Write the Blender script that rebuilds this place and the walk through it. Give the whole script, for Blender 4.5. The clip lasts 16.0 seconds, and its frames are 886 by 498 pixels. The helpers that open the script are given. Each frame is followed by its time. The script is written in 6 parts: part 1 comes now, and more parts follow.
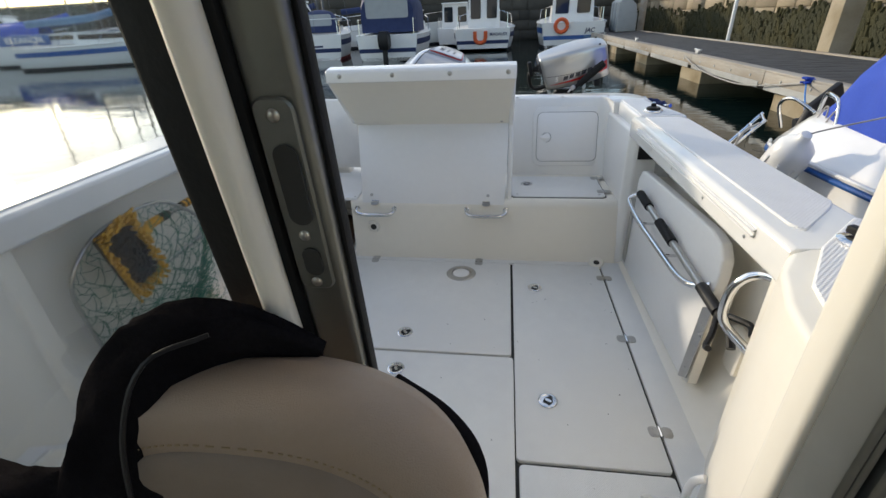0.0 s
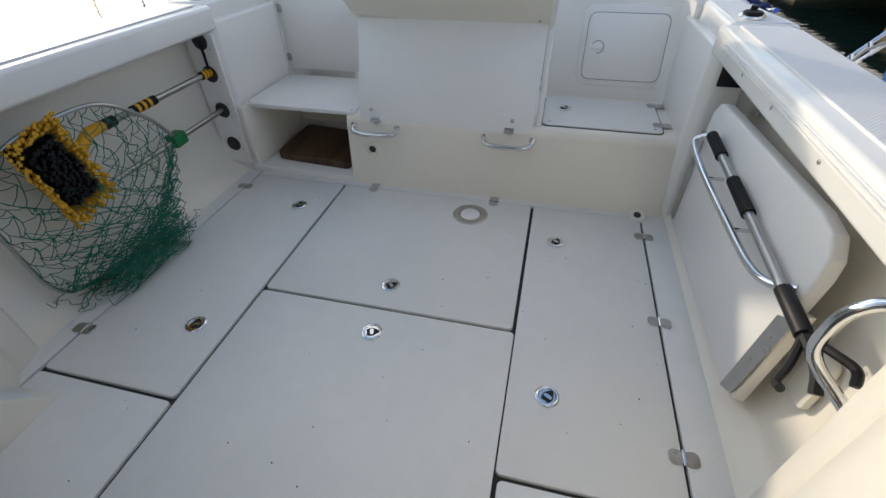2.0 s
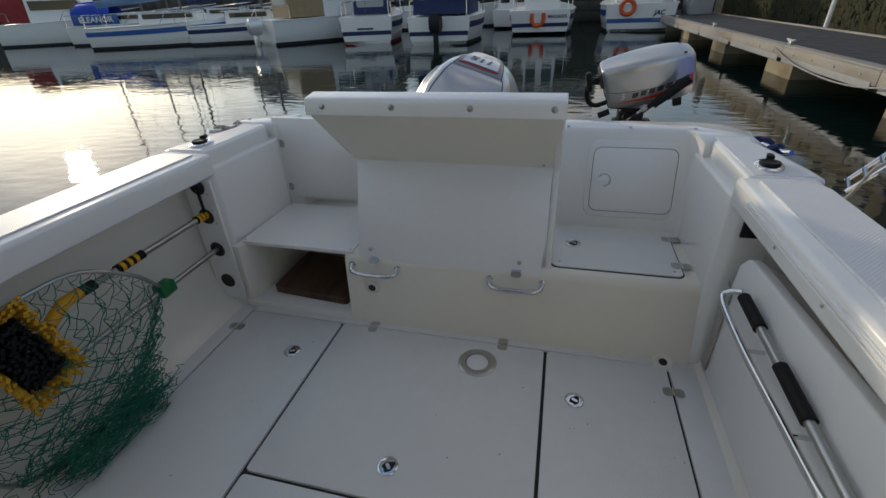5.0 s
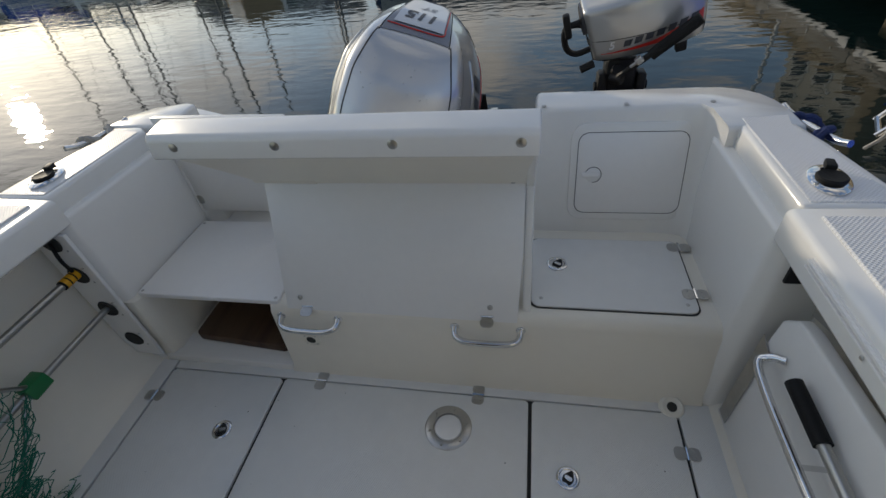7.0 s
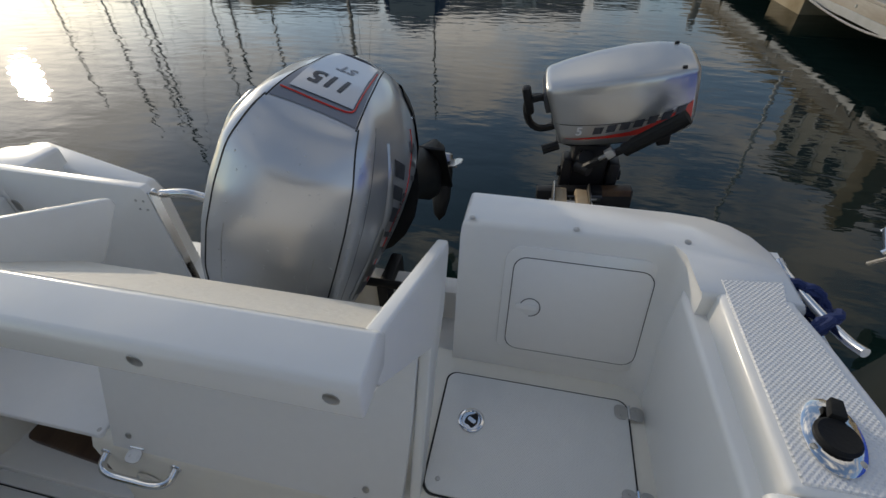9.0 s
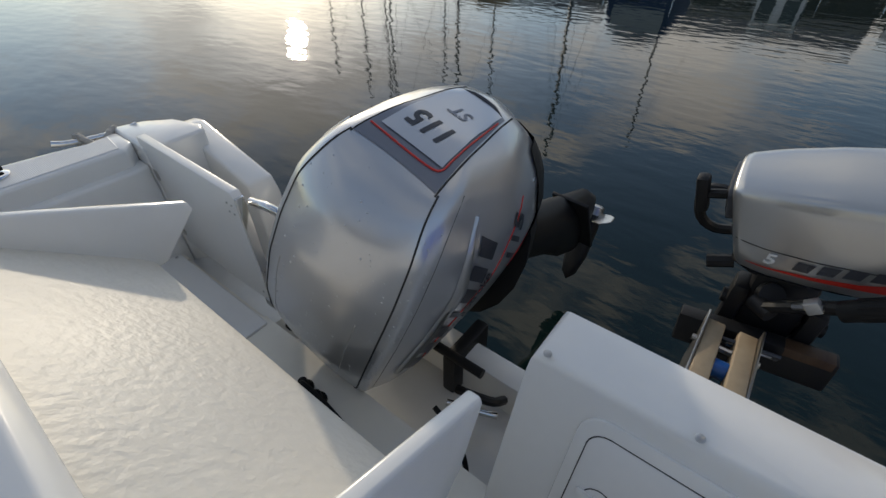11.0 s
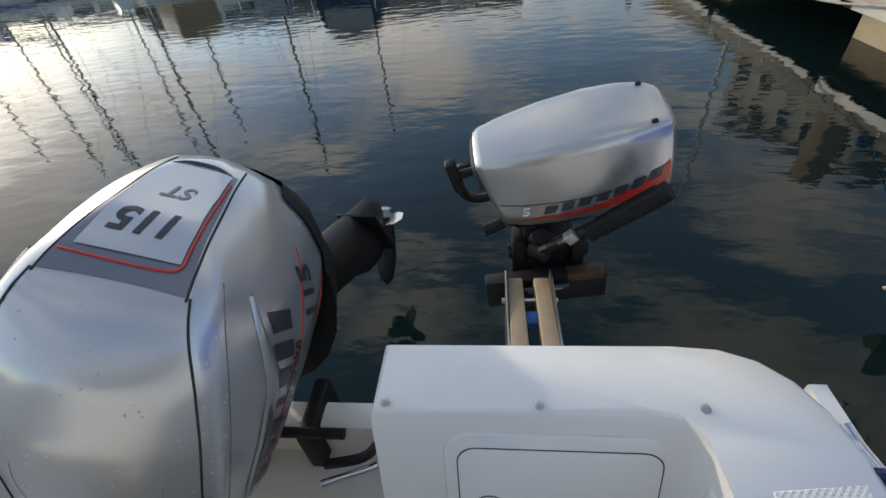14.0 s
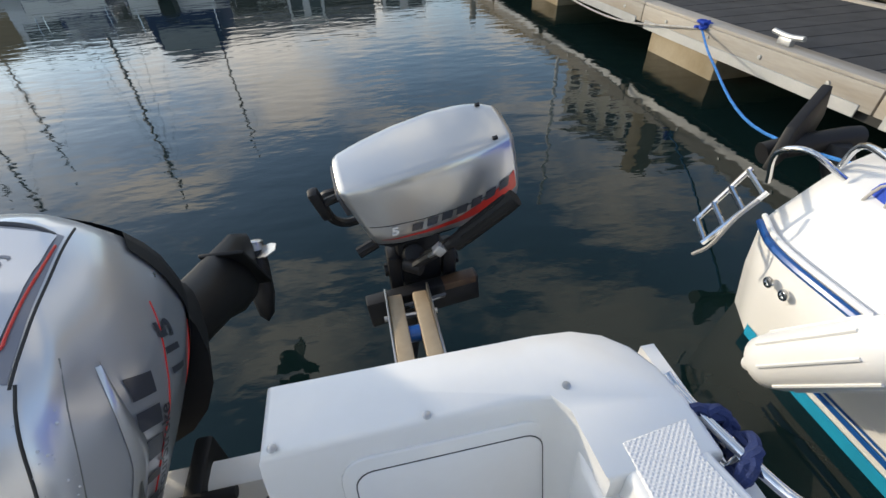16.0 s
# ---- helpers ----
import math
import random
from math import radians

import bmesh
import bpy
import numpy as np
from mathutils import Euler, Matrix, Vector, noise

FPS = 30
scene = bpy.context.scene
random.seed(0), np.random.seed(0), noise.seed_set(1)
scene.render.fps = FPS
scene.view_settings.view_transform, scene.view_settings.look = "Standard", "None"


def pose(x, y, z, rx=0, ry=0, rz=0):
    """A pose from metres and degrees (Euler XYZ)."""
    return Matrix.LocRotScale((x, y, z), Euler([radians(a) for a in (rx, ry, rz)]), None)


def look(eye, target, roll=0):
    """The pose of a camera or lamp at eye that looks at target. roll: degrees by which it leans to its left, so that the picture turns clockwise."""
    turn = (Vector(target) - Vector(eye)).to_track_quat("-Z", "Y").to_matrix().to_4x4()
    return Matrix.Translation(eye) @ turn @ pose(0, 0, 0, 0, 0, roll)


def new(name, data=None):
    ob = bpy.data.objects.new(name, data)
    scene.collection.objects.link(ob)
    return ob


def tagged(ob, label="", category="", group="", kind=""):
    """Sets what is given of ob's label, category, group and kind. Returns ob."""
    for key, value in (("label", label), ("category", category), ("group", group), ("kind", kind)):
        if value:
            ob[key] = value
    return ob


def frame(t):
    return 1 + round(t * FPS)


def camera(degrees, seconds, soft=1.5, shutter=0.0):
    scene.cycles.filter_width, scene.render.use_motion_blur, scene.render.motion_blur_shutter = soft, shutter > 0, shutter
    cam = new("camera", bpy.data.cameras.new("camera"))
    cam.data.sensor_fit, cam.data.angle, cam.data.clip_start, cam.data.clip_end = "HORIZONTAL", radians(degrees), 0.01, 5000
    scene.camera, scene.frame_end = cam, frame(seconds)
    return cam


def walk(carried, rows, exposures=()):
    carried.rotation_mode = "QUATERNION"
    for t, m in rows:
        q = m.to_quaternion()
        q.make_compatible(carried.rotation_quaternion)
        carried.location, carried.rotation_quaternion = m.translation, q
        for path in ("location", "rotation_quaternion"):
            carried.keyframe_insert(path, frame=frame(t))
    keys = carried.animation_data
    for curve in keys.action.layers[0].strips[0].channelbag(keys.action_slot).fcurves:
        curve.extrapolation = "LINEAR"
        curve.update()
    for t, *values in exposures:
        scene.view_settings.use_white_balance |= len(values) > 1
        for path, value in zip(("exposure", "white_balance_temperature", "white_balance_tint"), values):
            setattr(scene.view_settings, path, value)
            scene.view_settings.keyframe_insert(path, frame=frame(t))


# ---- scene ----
from mathutils.bvhtree import BVHTree

cam = camera(90.6, 16.0)
PATH = [
    (0, (0.398, 1.314, 1.207), (0.133, 3.063, 0.274), -2.6),
    (0.5, (0.405, 1.36, 1.181), (0.255, 3.078, 0.169), -3.0),
    (1, (0.441, 1.516, 1.131), (0.263, 3.211, 0.084), -2.8),
    (1.5, (0.453, 1.67, 1.101), (0.169, 3.239, -0.106), -0.7),
    (2, (0.464, 1.711, 1.118), (0.083, 3.215, -0.144), -1.0),
    (2.5, (0.462, 1.669, 1.199), (0.035, 3.289, 0.107), -1.9),
    (3, (0.462, 1.671, 1.26), (0.01, 3.392, 0.347), -1.5),
    (3.5, (0.449, 1.742, 1.243), (-0.011, 3.466, 0.341), -1.4),
    (4, (0.408, 1.819, 1.259), (-0.051, 3.546, 0.361), -1.5),
    (4.2, (0.409, 1.849, 1.26), (-0.044, 3.579, 0.365), -2.0),
    (6.5, (0.438, 2.442, 1.376), (-0.011, 3.913, 0.098), -4.3),
    (7, (0.421, 2.611, 1.391), (0.053, 4.092, 0.099), -7.4),
    (7.5, (0.444, 2.757, 1.42), (0.215, 4.259, 0.12), -5.6),
    (8, (0.568, 2.897, 1.427), (0.324, 4.408, 0.139), -2.8),
    (8.5, (0.618, 3.004, 1.432), (0.333, 4.507, 0.143), -0.8),
    (9, (0.594, 3.157, 1.434), (0.26, 4.652, 0.148), -0.9),
    (9.5, (0.567, 3.252, 1.432), (0.163, 4.734, 0.151), -0.2),
    (10, (0.581, 3.364, 1.43), (0.018, 4.8, 0.158), 1.0),
    (10.2, (0.613, 3.425, 1.439), (-0.062, 4.808, 0.162), 0.7),
    (12.5, (0.629, 3.615, 1.402), (-0.423, 4.749, 0.134), -0.6),
    (13, (0.635, 3.624, 1.408), (-0.357, 4.805, 0.136), -2.9),
    (13.5, (0.654, 3.661, 1.421), (0.039, 5.062, 0.133), -3.7),
    (14, (0.663, 3.68, 1.444), (0.428, 5.189, 0.153), -6.9),
    (14.5, (0.678, 3.684, 1.455), (0.673, 5.206, 0.157), -6.4),
    (15, (0.692, 3.684, 1.463), (0.844, 5.193, 0.16), -4.6),
    (15.5, (0.692, 3.675, 1.469), (0.939, 5.189, 0.186), -2.8),
    (16, (0.697, 3.665, 1.475), (0.976, 5.179, 0.199), -2.5),
]
EXPOSURE = [(t, stops, 7080 if t < 12 else 7060, 9) for t, stops in ((0.0, 1.0), (0.5, 1.20), (1.0, 1.08), (2.0, 0.98), (2.5, 0.84), (3.0, 0.08), (4.0, 0.16), (6.5, 0.20), (9.5, 0.22), (12.5, 0.18), (13.5, 0.42), (14.5, 0.95), (16.0, 1.12))]
walk(cam, [(t, look(eye, target, roll)) for t, eye, target, roll in PATH], EXPOSURE)

# ---- world and sun ----
SUN_AZ, SUN_EL = radians(-55.1), radians(13.6)     # azimuth from +y towards +x
WATER = -0.30
world = bpy.data.worlds.new("sky")
scene.world = world
world.use_nodes = True
wn, wl = world.node_tree.nodes, world.node_tree.links
wn.clear()
w_out = wn.new("ShaderNodeOutputWorld")
w_bg = wn.new("ShaderNodeBackground")
w_sky = wn.new("ShaderNodeTexSky")
w_sky.sky_type = "NISHITA"
w_sky.sun_disc = False
w_sky.sun_elevation = SUN_EL
w_sky.sun_rotation = SUN_AZ
w_sky.dust_density = 0.35
w_tc = wn.new("ShaderNodeTexCoord")
w_map = wn.new("ShaderNodeMapping")
w_map.inputs["Scale"].default_value = (1.0, 1.0, 2.6)
w_noise = wn.new("ShaderNodeTexNoise")
w_noise.inputs["Scale"].default_value = 3.4
w_noise.inputs["Detail"].default_value = 9.0
w_noise.inputs["Roughness"].default_value = 0.58
w_ramp = wn.new("ShaderNodeValToRGB")
w_ramp.color_ramp.elements[0].position, w_ramp.color_ramp.elements[0].color = 0.47, (0, 0, 0, 1)
w_ramp.color_ramp.elements[1].position, w_ramp.color_ramp.elements[1].color = 0.63, (1, 1, 1, 1)
w_cloud = wn.new("ShaderNodeMix")
w_cloud.data_type = "RGBA"
w_dot = wn.new("ShaderNodeVectorMath")
w_dot.operation = "DOT_PRODUCT"
w_dot.inputs[1].default_value = (math.sin(SUN_AZ) * math.cos(SUN_EL), math.cos(SUN_AZ) * math.cos(SUN_EL), math.sin(SUN_EL))
w_near = wn.new("ShaderNodeMapRange")
w_near.inputs["From Min"].default_value, w_near.inputs["From Max"].default_value = -0.2, 1.0
w_near.inputs["To Min"].default_value, w_near.inputs["To Max"].default_value = 2.6, 7.0
w_white = wn.new("ShaderNodeVectorMath")
w_white.operation = "SCALE"
w_white.inputs[0].default_value = (1.0, 0.985, 0.975)
wl.new(w_tc.outputs["Generated"], w_dot.inputs[0])
wl.new(w_dot.outputs["Value"], w_near.inputs["Value"])
wl.new(w_near.outputs["Result"], w_white.inputs["Scale"])
wl.new(w_white.outputs["Vector"], w_cloud.inputs["B"])
wl.new(w_tc.outputs["Generated"], w_map.inputs["Vector"])
wl.new(w_map.outputs["Vector"], w_noise.inputs["Vector"])
wl.new(w_noise.outputs["Fac"], w_ramp.inputs["Fac"])
wl.new(w_ramp.outputs["Color"], w_cloud.inputs["Factor"])
w_tint = wn.new("ShaderNodeMix")
w_tint.data_type, w_tint.blend_type = "RGBA", "MULTIPLY"
w_tint.inputs["Factor"].default_value = 1.0
w_tint.inputs["B"].default_value = (0.93, 0.98, 1.10, 1)
wl.new(w_sky.outputs["Color"], w_tint.inputs["A"])
wl.new(w_tint.outputs["Result"], w_cloud.inputs["A"])
wl.new(w_cloud.outputs["Result"], w_bg.inputs["Color"])
w_bg.inputs["Strength"].default_value = 0.155
wl.new(w_bg.outputs["Background"], w_out.inputs["Surface"])

sun_data = bpy.data.lights.new("sun", "SUN")
sun_data.energy, sun_data.angle, sun_data.color = 1.3, radians(2.0), (1.0, 0.90, 0.76)
sun = new("sun", sun_data)
sun.matrix_world = look((0, 0, 0), (-math.sin(SUN_AZ) * math.cos(SUN_EL), -math.cos(SUN_AZ) * math.cos(SUN_EL), -math.sin(SUN_EL)))


# ---- materials ----
def material(name, color, rough=0.5, metal=0.0, grain=0.06, scale=12.0, bump=0.0, bump_scale=200.0, stain=None, coat=0.0, random_tint=0.0, squash=(1, 1, 1), spec=0.5, rvar=0.22):
    """A surface with fine grain, broad stains and fine relief."""
    m = bpy.data.materials.new(name)
    m.use_nodes = True
    n, l = m.node_tree.nodes, m.node_tree.links
    b = n["Principled BSDF"]
    b.inputs["Roughness"].default_value, b.inputs["Metallic"].default_value = rough, metal
    b.inputs["Coat Weight"].default_value = coat
    b.inputs["Specular IOR Level"].default_value = spec
    b.inputs["Coat Roughness"].default_value = 0.08
    tc = n.new("ShaderNodeTexCoord")
    mp = n.new("ShaderNodeMapping")
    mp.inputs["Scale"].default_value = squash
    l.new(tc.outputs["Object"], mp.inputs["Vector"])
    fine, broad = n.new("ShaderNodeTexNoise"), n.new("ShaderNodeTexNoise")
    fine.inputs["Scale"].default_value, fine.inputs["Detail"].default_value = scale * 6, 6
    broad.inputs["Scale"].default_value, broad.inputs["Detail"].default_value = scale * 0.35, 5
    l.new(mp.outputs["Vector"], fine.inputs["Vector"])
    l.new(mp.outputs["Vector"], broad.inputs["Vector"])
    c = Vector(color)
    first = n.new("ShaderNodeMix")
    first.data_type = "RGBA"
    first.inputs["A"].default_value = (*(c * (1 - grain)), 1)
    first.inputs["B"].default_value = (*[min(1, v * (1 + grain)) for v in c], 1)
    l.new(fine.outputs["Fac"], first.inputs["Factor"])
    ramp = n.new("ShaderNodeValToRGB")
    ramp.color_ramp.elements[0].position, ramp.color_ramp.elements[1].position = 0.45, 0.75
    l.new(broad.outputs["Fac"], ramp.inputs["Fac"])
    second = n.new("ShaderNodeMix")
    second.data_type = "RGBA"
    second.inputs["B"].default_value = (*(stain if stain else c * (1 - grain * 1.3)), 1)
    l.new(ramp.outputs["Color"], second.inputs["Factor"])
    l.new(first.outputs["Result"], second.inputs["A"])
    last = second
    if random_tint:
        info = n.new("ShaderNodeObjectInfo")
        hsv = n.new("ShaderNodeHueSaturation")
        rng = n.new("ShaderNodeMapRange")
        rng.inputs["To Min"].default_value, rng.inputs["To Max"].default_value = 1 - random_tint, 1 + random_tint
        l.new(info.outputs["Random"], rng.inputs["Value"])
        l.new(rng.outputs["Result"], hsv.inputs["Value"])
        l.new(second.outputs["Result"], hsv.inputs["Color"])
        l.new(hsv.outputs["Color"], b.inputs["Base Color"])
    else:
        l.new(second.outputs["Result"], b.inputs["Base Color"])
    rr = n.new("ShaderNodeMapRange")
    rr.inputs["To Min"].default_value, rr.inputs["To Max"].default_value = max(0.02, rough * (1 - rvar)), min(1, rough * (1 + rvar))
    l.new(broad.outputs["Fac"], rr.inputs["Value"])
    l.new(rr.outputs["Result"], b.inputs["Roughness"])
    if bump:
        bn = n.new("ShaderNodeTexNoise")
        bn.inputs["Scale"].default_value, bn.inputs["Detail"].default_value = bump_scale, 4
        l.new(mp.outputs["Vector"], bn.inputs["Vector"])
        bp = n.new("ShaderNodeBump")
        bp.inputs["Strength"].default_value, bp.inputs["Distance"].default_value = bump, 0.004
        l.new(bn.outputs["Fac"], bp.inputs["Height"])
        l.new(bp.outputs["Normal"], b.inputs["Normal"])
    return m


def ribbed(name, color, rough, pitch, across=False, diamond=False, depth=0.0012):
    """Moulded non-slip: ribs or a small diamond of two crossing sets of ribs."""
    m = material(name, color, rough, grain=0.055, scale=3.0)
    n, l = m.node_tree.nodes, m.node_tree.links
    tc = n.new("ShaderNodeTexCoord")
    mp = n.new("ShaderNodeMapping")
    mp.inputs["Rotation"].default_value = (0, 0, radians(45 if diamond else (90 if across else 0)))
    l.new(tc.outputs["Object"], mp.inputs["Vector"])
    waves = []
    for d in ("X", "Y") if diamond else ("X",):
        w = n.new("ShaderNodeTexWave")
        w.bands_direction = d
        w.inputs["Scale"].default_value = 0.314 / pitch
        l.new(mp.outputs["Vector"], w.inputs["Vector"])
        waves.append(w.outputs["Fac"])
    height = waves[0]
    if diamond:
        mul = n.new("ShaderNodeMath")
        mul.operation = "MULTIPLY"
        l.new(waves[0], mul.inputs[0])
        l.new(waves[1], mul.inputs[1])
        height = mul.outputs[0]
    bp = n.new("ShaderNodeBump")
    bp.inputs["Strength"].default_value, bp.inputs["Distance"].default_value = 0.8, depth
    l.new(height, bp.inputs["Height"])
    l.new(bp.outputs["Normal"], n["Principled BSDF"].inputs["Normal"])
    return m


GEL = material("white_gelcoat", (0.80, 0.79, 0.76), 0.24, grain=0.025, scale=5, coat=0.3)
CREAM = material("cream_gelcoat", (0.79, 0.75, 0.66), 0.32, grain=0.03, scale=4, coat=0.15)
PANEL = material("white_laminate", (0.80, 0.79, 0.77), 0.35, grain=0.025, scale=6)
ROUGH_GLASS = material("rough_fibreglass", (0.78, 0.74, 0.66), 0.5, grain=0.05, scale=8, bump=0.8, bump_scale=55)
NONSLIP = ribbed("nonslip_floor", (0.76, 0.76, 0.74), 0.45, 0.0045, diamond=True, depth=0.0007)
RIBS = ribbed("nonslip_ribs", (0.72, 0.72, 0.72), 0.4, 0.007, diamond=True, depth=0.0012)
CHROME = material("polished_steel", (0.72, 0.72, 0.72), 0.09, 1.0, grain=0.03)
STEEL = material("brushed_steel", (0.5, 0.49, 0.47), 0.3, 1.0, grain=0.12, scale=30)
ALU = material("anodised_aluminium", (0.45, 0.45, 0.43), 0.35, 1.0, grain=0.06, scale=30)
# door and sill aluminium, also the shade painted on the engine flank
DARK_ALU_AND_SHADE = material("dark_aluminium_and_shade", (0.20, 0.205, 0.19), 0.42, 0.8, grain=0.06, scale=20)
BLACK = material("black_plastic", (0.013, 0.013, 0.014), 0.48, grain=0.1, spec=0.3)
RUBBER = material("black_rubber", (0.012, 0.012, 0.012), 0.6, grain=0.15, bump=0.2, bump_scale=120, spec=0.2)
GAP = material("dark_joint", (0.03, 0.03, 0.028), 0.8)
COWL = material("silver_engine_paint", (0.54, 0.55, 0.565), 0.30, 0.64, grain=0.012, scale=9, coat=0.6, rvar=0.05)
COWL_LIGHT = material("light_silver_paint", (0.50, 0.50, 0.49), 0.29, 0.68, grain=0.012, scale=9, coat=0.5, rvar=0.05)
DECAL = material("dark_decal", (0.05, 0.052, 0.06), 0.3, grain=0.05)
GREY_DECAL = material("grey_decal", (0.2, 0.21, 0.24), 0.3, 0.3, grain=0.05)
RED = material("red_decal", (0.6, 0.03, 0.02), 0.35)
WHITE = material("white_paint", (0.8, 0.8, 0.78), 0.3, grain=0.03)
ORANGE = material("orange_plastic", (0.75, 0.12, 0.03), 0.5, grain=0.08)
BLUE_CANVAS = material("blue_canvas", (0.012, 0.06, 0.42), 0.75, grain=0.12, scale=9, bump=0.4, bump_scale=160)
NAVY = material("navy_canvas", (0.015, 0.03, 0.10), 0.75, grain=0.12)
PALE_BLUE = material("pale_blue_canvas", (0.12, 0.22, 0.36), 0.75, grain=0.12)
TAN_CANVAS = material("tan_canvas", (0.33, 0.24, 0.14), 0.8, grain=0.1)
RED_CANVAS = material("dark_red_canvas", (0.25, 0.02, 0.02), 0.75, grain=0.1)
STRIPE_BLUE = material("blue_hull_stripe", (0.01, 0.09, 0.32), 0.3)
TURQ = material("turquoise_waterline_paint", (0.01, 0.30, 0.48), 0.4, grain=0.1, scale=20)
ANTIFOUL = material("dark_antifouling", (0.03, 0.03, 0.035), 0.7, grain=0.2)
WOOD = material("oiled_board_wood", (0.085, 0.046, 0.022), 0.55, grain=0.3, scale=6, squash=(8, 1, 1), stain=(0.045, 0.018, 0.01))
PLY = material("worn_plywood", (0.42, 0.33, 0.22), 0.65, grain=0.12, scale=10, stain=(0.25, 0.16, 0.08))
YELLOW = material("yellow_bristle", (0.62, 0.33, 0.02), 0.8, grain=0.15, scale=40)
YELLOW_PLASTIC = material("yellow_plastic", (0.75, 0.36, 0.01), 0.4)
GREEN = material("green_plastic", (0.005, 0.16, 0.05), 0.4)
NET = material("green_net_cord", (0.01, 0.16, 0.10), 0.7, grain=0.2, scale=60)
ROPE_BLUE = material("navy_rope", (0.015, 0.03, 0.11), 0.85, grain=0.35, scale=60, bump=0.6, bump_scale=300)
ROPE_SKY = material("sky_blue_rope", (0.03, 0.20, 0.55), 0.8, grain=0.25, scale=60, bump=0.5, bump_scale=300)
ROPE_GREY = material("grey_rope", (0.40, 0.38, 0.35), 0.85, grain=0.3, scale=60, bump=0.6, bump_scale=300)
VINYL = material("tan_vinyl", (0.34, 0.25, 0.18), 0.48, grain=0.06, scale=30, bump=0.35, bump_scale=700)
VINYL_DARK = material("tan_vinyl_panel", (0.25, 0.19, 0.14), 0.6, grain=0.06, scale=30, bump=0.35, bump_scale=700)
CLOTH = material("black_jacket_cloth", (0.012, 0.011, 0.012), 0.75, grain=0.3, scale=30, bump=0.5, bump_scale=260, spec=0.0)
CONCRETE = material("float_concrete", (0.36, 0.30, 0.21), 0.85, grain=0.12, scale=4, stain=(0.2, 0.15, 0.08), bump=0.4, bump_scale=40)
TIMBER = material("weathered_timber", (0.37, 0.335, 0.285), 0.8, grain=0.2, scale=8, squash=(1, 0.12, 1), stain=(0.26, 0.2, 0.13), bump=0.4, bump_scale=60)
GALV = material("galvanised_steel", (0.45, 0.46, 0.46), 0.45, 0.7, grain=0.1)
DECKING = material("black_deck_grating", (0.035, 0.036, 0.038), 0.75, grain=0.25, scale=10)
STONE = material("granite_block", (0.29, 0.235, 0.16), 0.85, grain=0.2, scale=3, stain=(0.22, 0.17, 0.10), bump=0.8, bump_scale=12, random_tint=0.3)
STONE_DARK = material("dark_quay_stone", (0.055, 0.052, 0.043), 0.9, grain=0.3, scale=2, stain=(0.022, 0.026, 0.014), bump=0.8, bump_scale=8, random_tint=0.3)
WEED = material("brown_green_weed", (0.035, 0.035, 0.012), 0.9, grain=0.5, scale=5, stain=(0.06, 0.05, 0.012), bump=1.0, bump_scale=20)
LOCKER = material("grey_locker_plastic", (0.34, 0.36, 0.37), 0.5, grain=0.06)
FACADE = material("pale_render", (0.62, 0.58, 0.50), 0.8, grain=0.06, scale=1)
ROOF = material("slate_roof", (0.09, 0.09, 0.10), 0.7, grain=0.2, scale=3)
DARK_GLASS = material("dark_window_glass", (0.02, 0.025, 0.03), 0.06, grain=0.05)
LEAVES = material("dark_foliage", (0.05, 0.07, 0.025), 0.8, grain=0.5, scale=4)
# masts and stays: backlit shade is put into this dark base colour
MAST = material("backlit_mast_grey", (0.11, 0.11, 0.115), 0.5, grain=0.1)
MORTAR = material("lime_mortar", (0.20, 0.16, 0.11), 0.95, grain=0.2)
CABIN_LINING = material("cabin_lining", (0.45, 0.43, 0.38), 0.7, grain=0.06)


def glass_material(name, tint=(0.9, 0.93, 0.93)):
    m = bpy.data.materials.new(name)
    m.use_nodes = True
    b = m.node_tree.nodes["Principled BSDF"]
    b.inputs["Base Color"].default_value = (*tint, 1)
    b.inputs["Roughness"].default_value = 0.03
    b.inputs["Transmission Weight"].default_value = 1.0
    b.inputs["IOR"].default_value = 1.45
    return m


GLASS = glass_material("door_glass")


def water_material():
    m = bpy.data.materials.new("harbour_water")
    m.use_nodes = True
    n, l = m.node_tree.nodes, m.node_tree.links
    b = n["Principled BSDF"]
    b.inputs["Base Color"].default_value = (0.004, 0.012, 0.011, 1)
    b.inputs["Roughness"].default_value = 0.02
    b.inputs["IOR"].default_value = 1.333
    tc = n.new("ShaderNodeTexCoord")
    mp = n.new("ShaderNodeMapping")
    mp.inputs["Rotation"].default_value = (0, 0, radians(25))
    mp.inputs["Scale"].default_value = (1.0, 2.2, 1.0)
    l.new(tc.outputs["Object"], mp.inputs["Vector"])
    prev = None
    for scale, dist in ((0.8, 0.0060), (3.2, 0.0022), (11.0, 0.0004)):
        t = n.new("ShaderNodeTexNoise")
        t.inputs["Scale"].default_value, t.inputs["Detail"].default_value = scale, 2.0
        l.new(mp.outputs["Vector"], t.inputs["Vector"])
        bp = n.new("ShaderNodeBump")
        bp.inputs["Strength"].default_value, bp.inputs["Distance"].default_value = 1.0, dist
        l.new(t.outputs["Fac"], bp.inputs["Height"])
        if prev:
            l.new(prev.outputs["Normal"], bp.inputs["Normal"])
        prev = bp
    l.new(prev.outputs["Normal"], b.inputs["Normal"])
    return m


WATER_MAT = water_material()

# ---- building helpers ----
ORIGIN = {}


def smooth(mesh, angle=40):
    for p in mesh.polygons:
        p.use_smooth = True
    mesh.set_sharp_from_angle(angle=radians(angle))


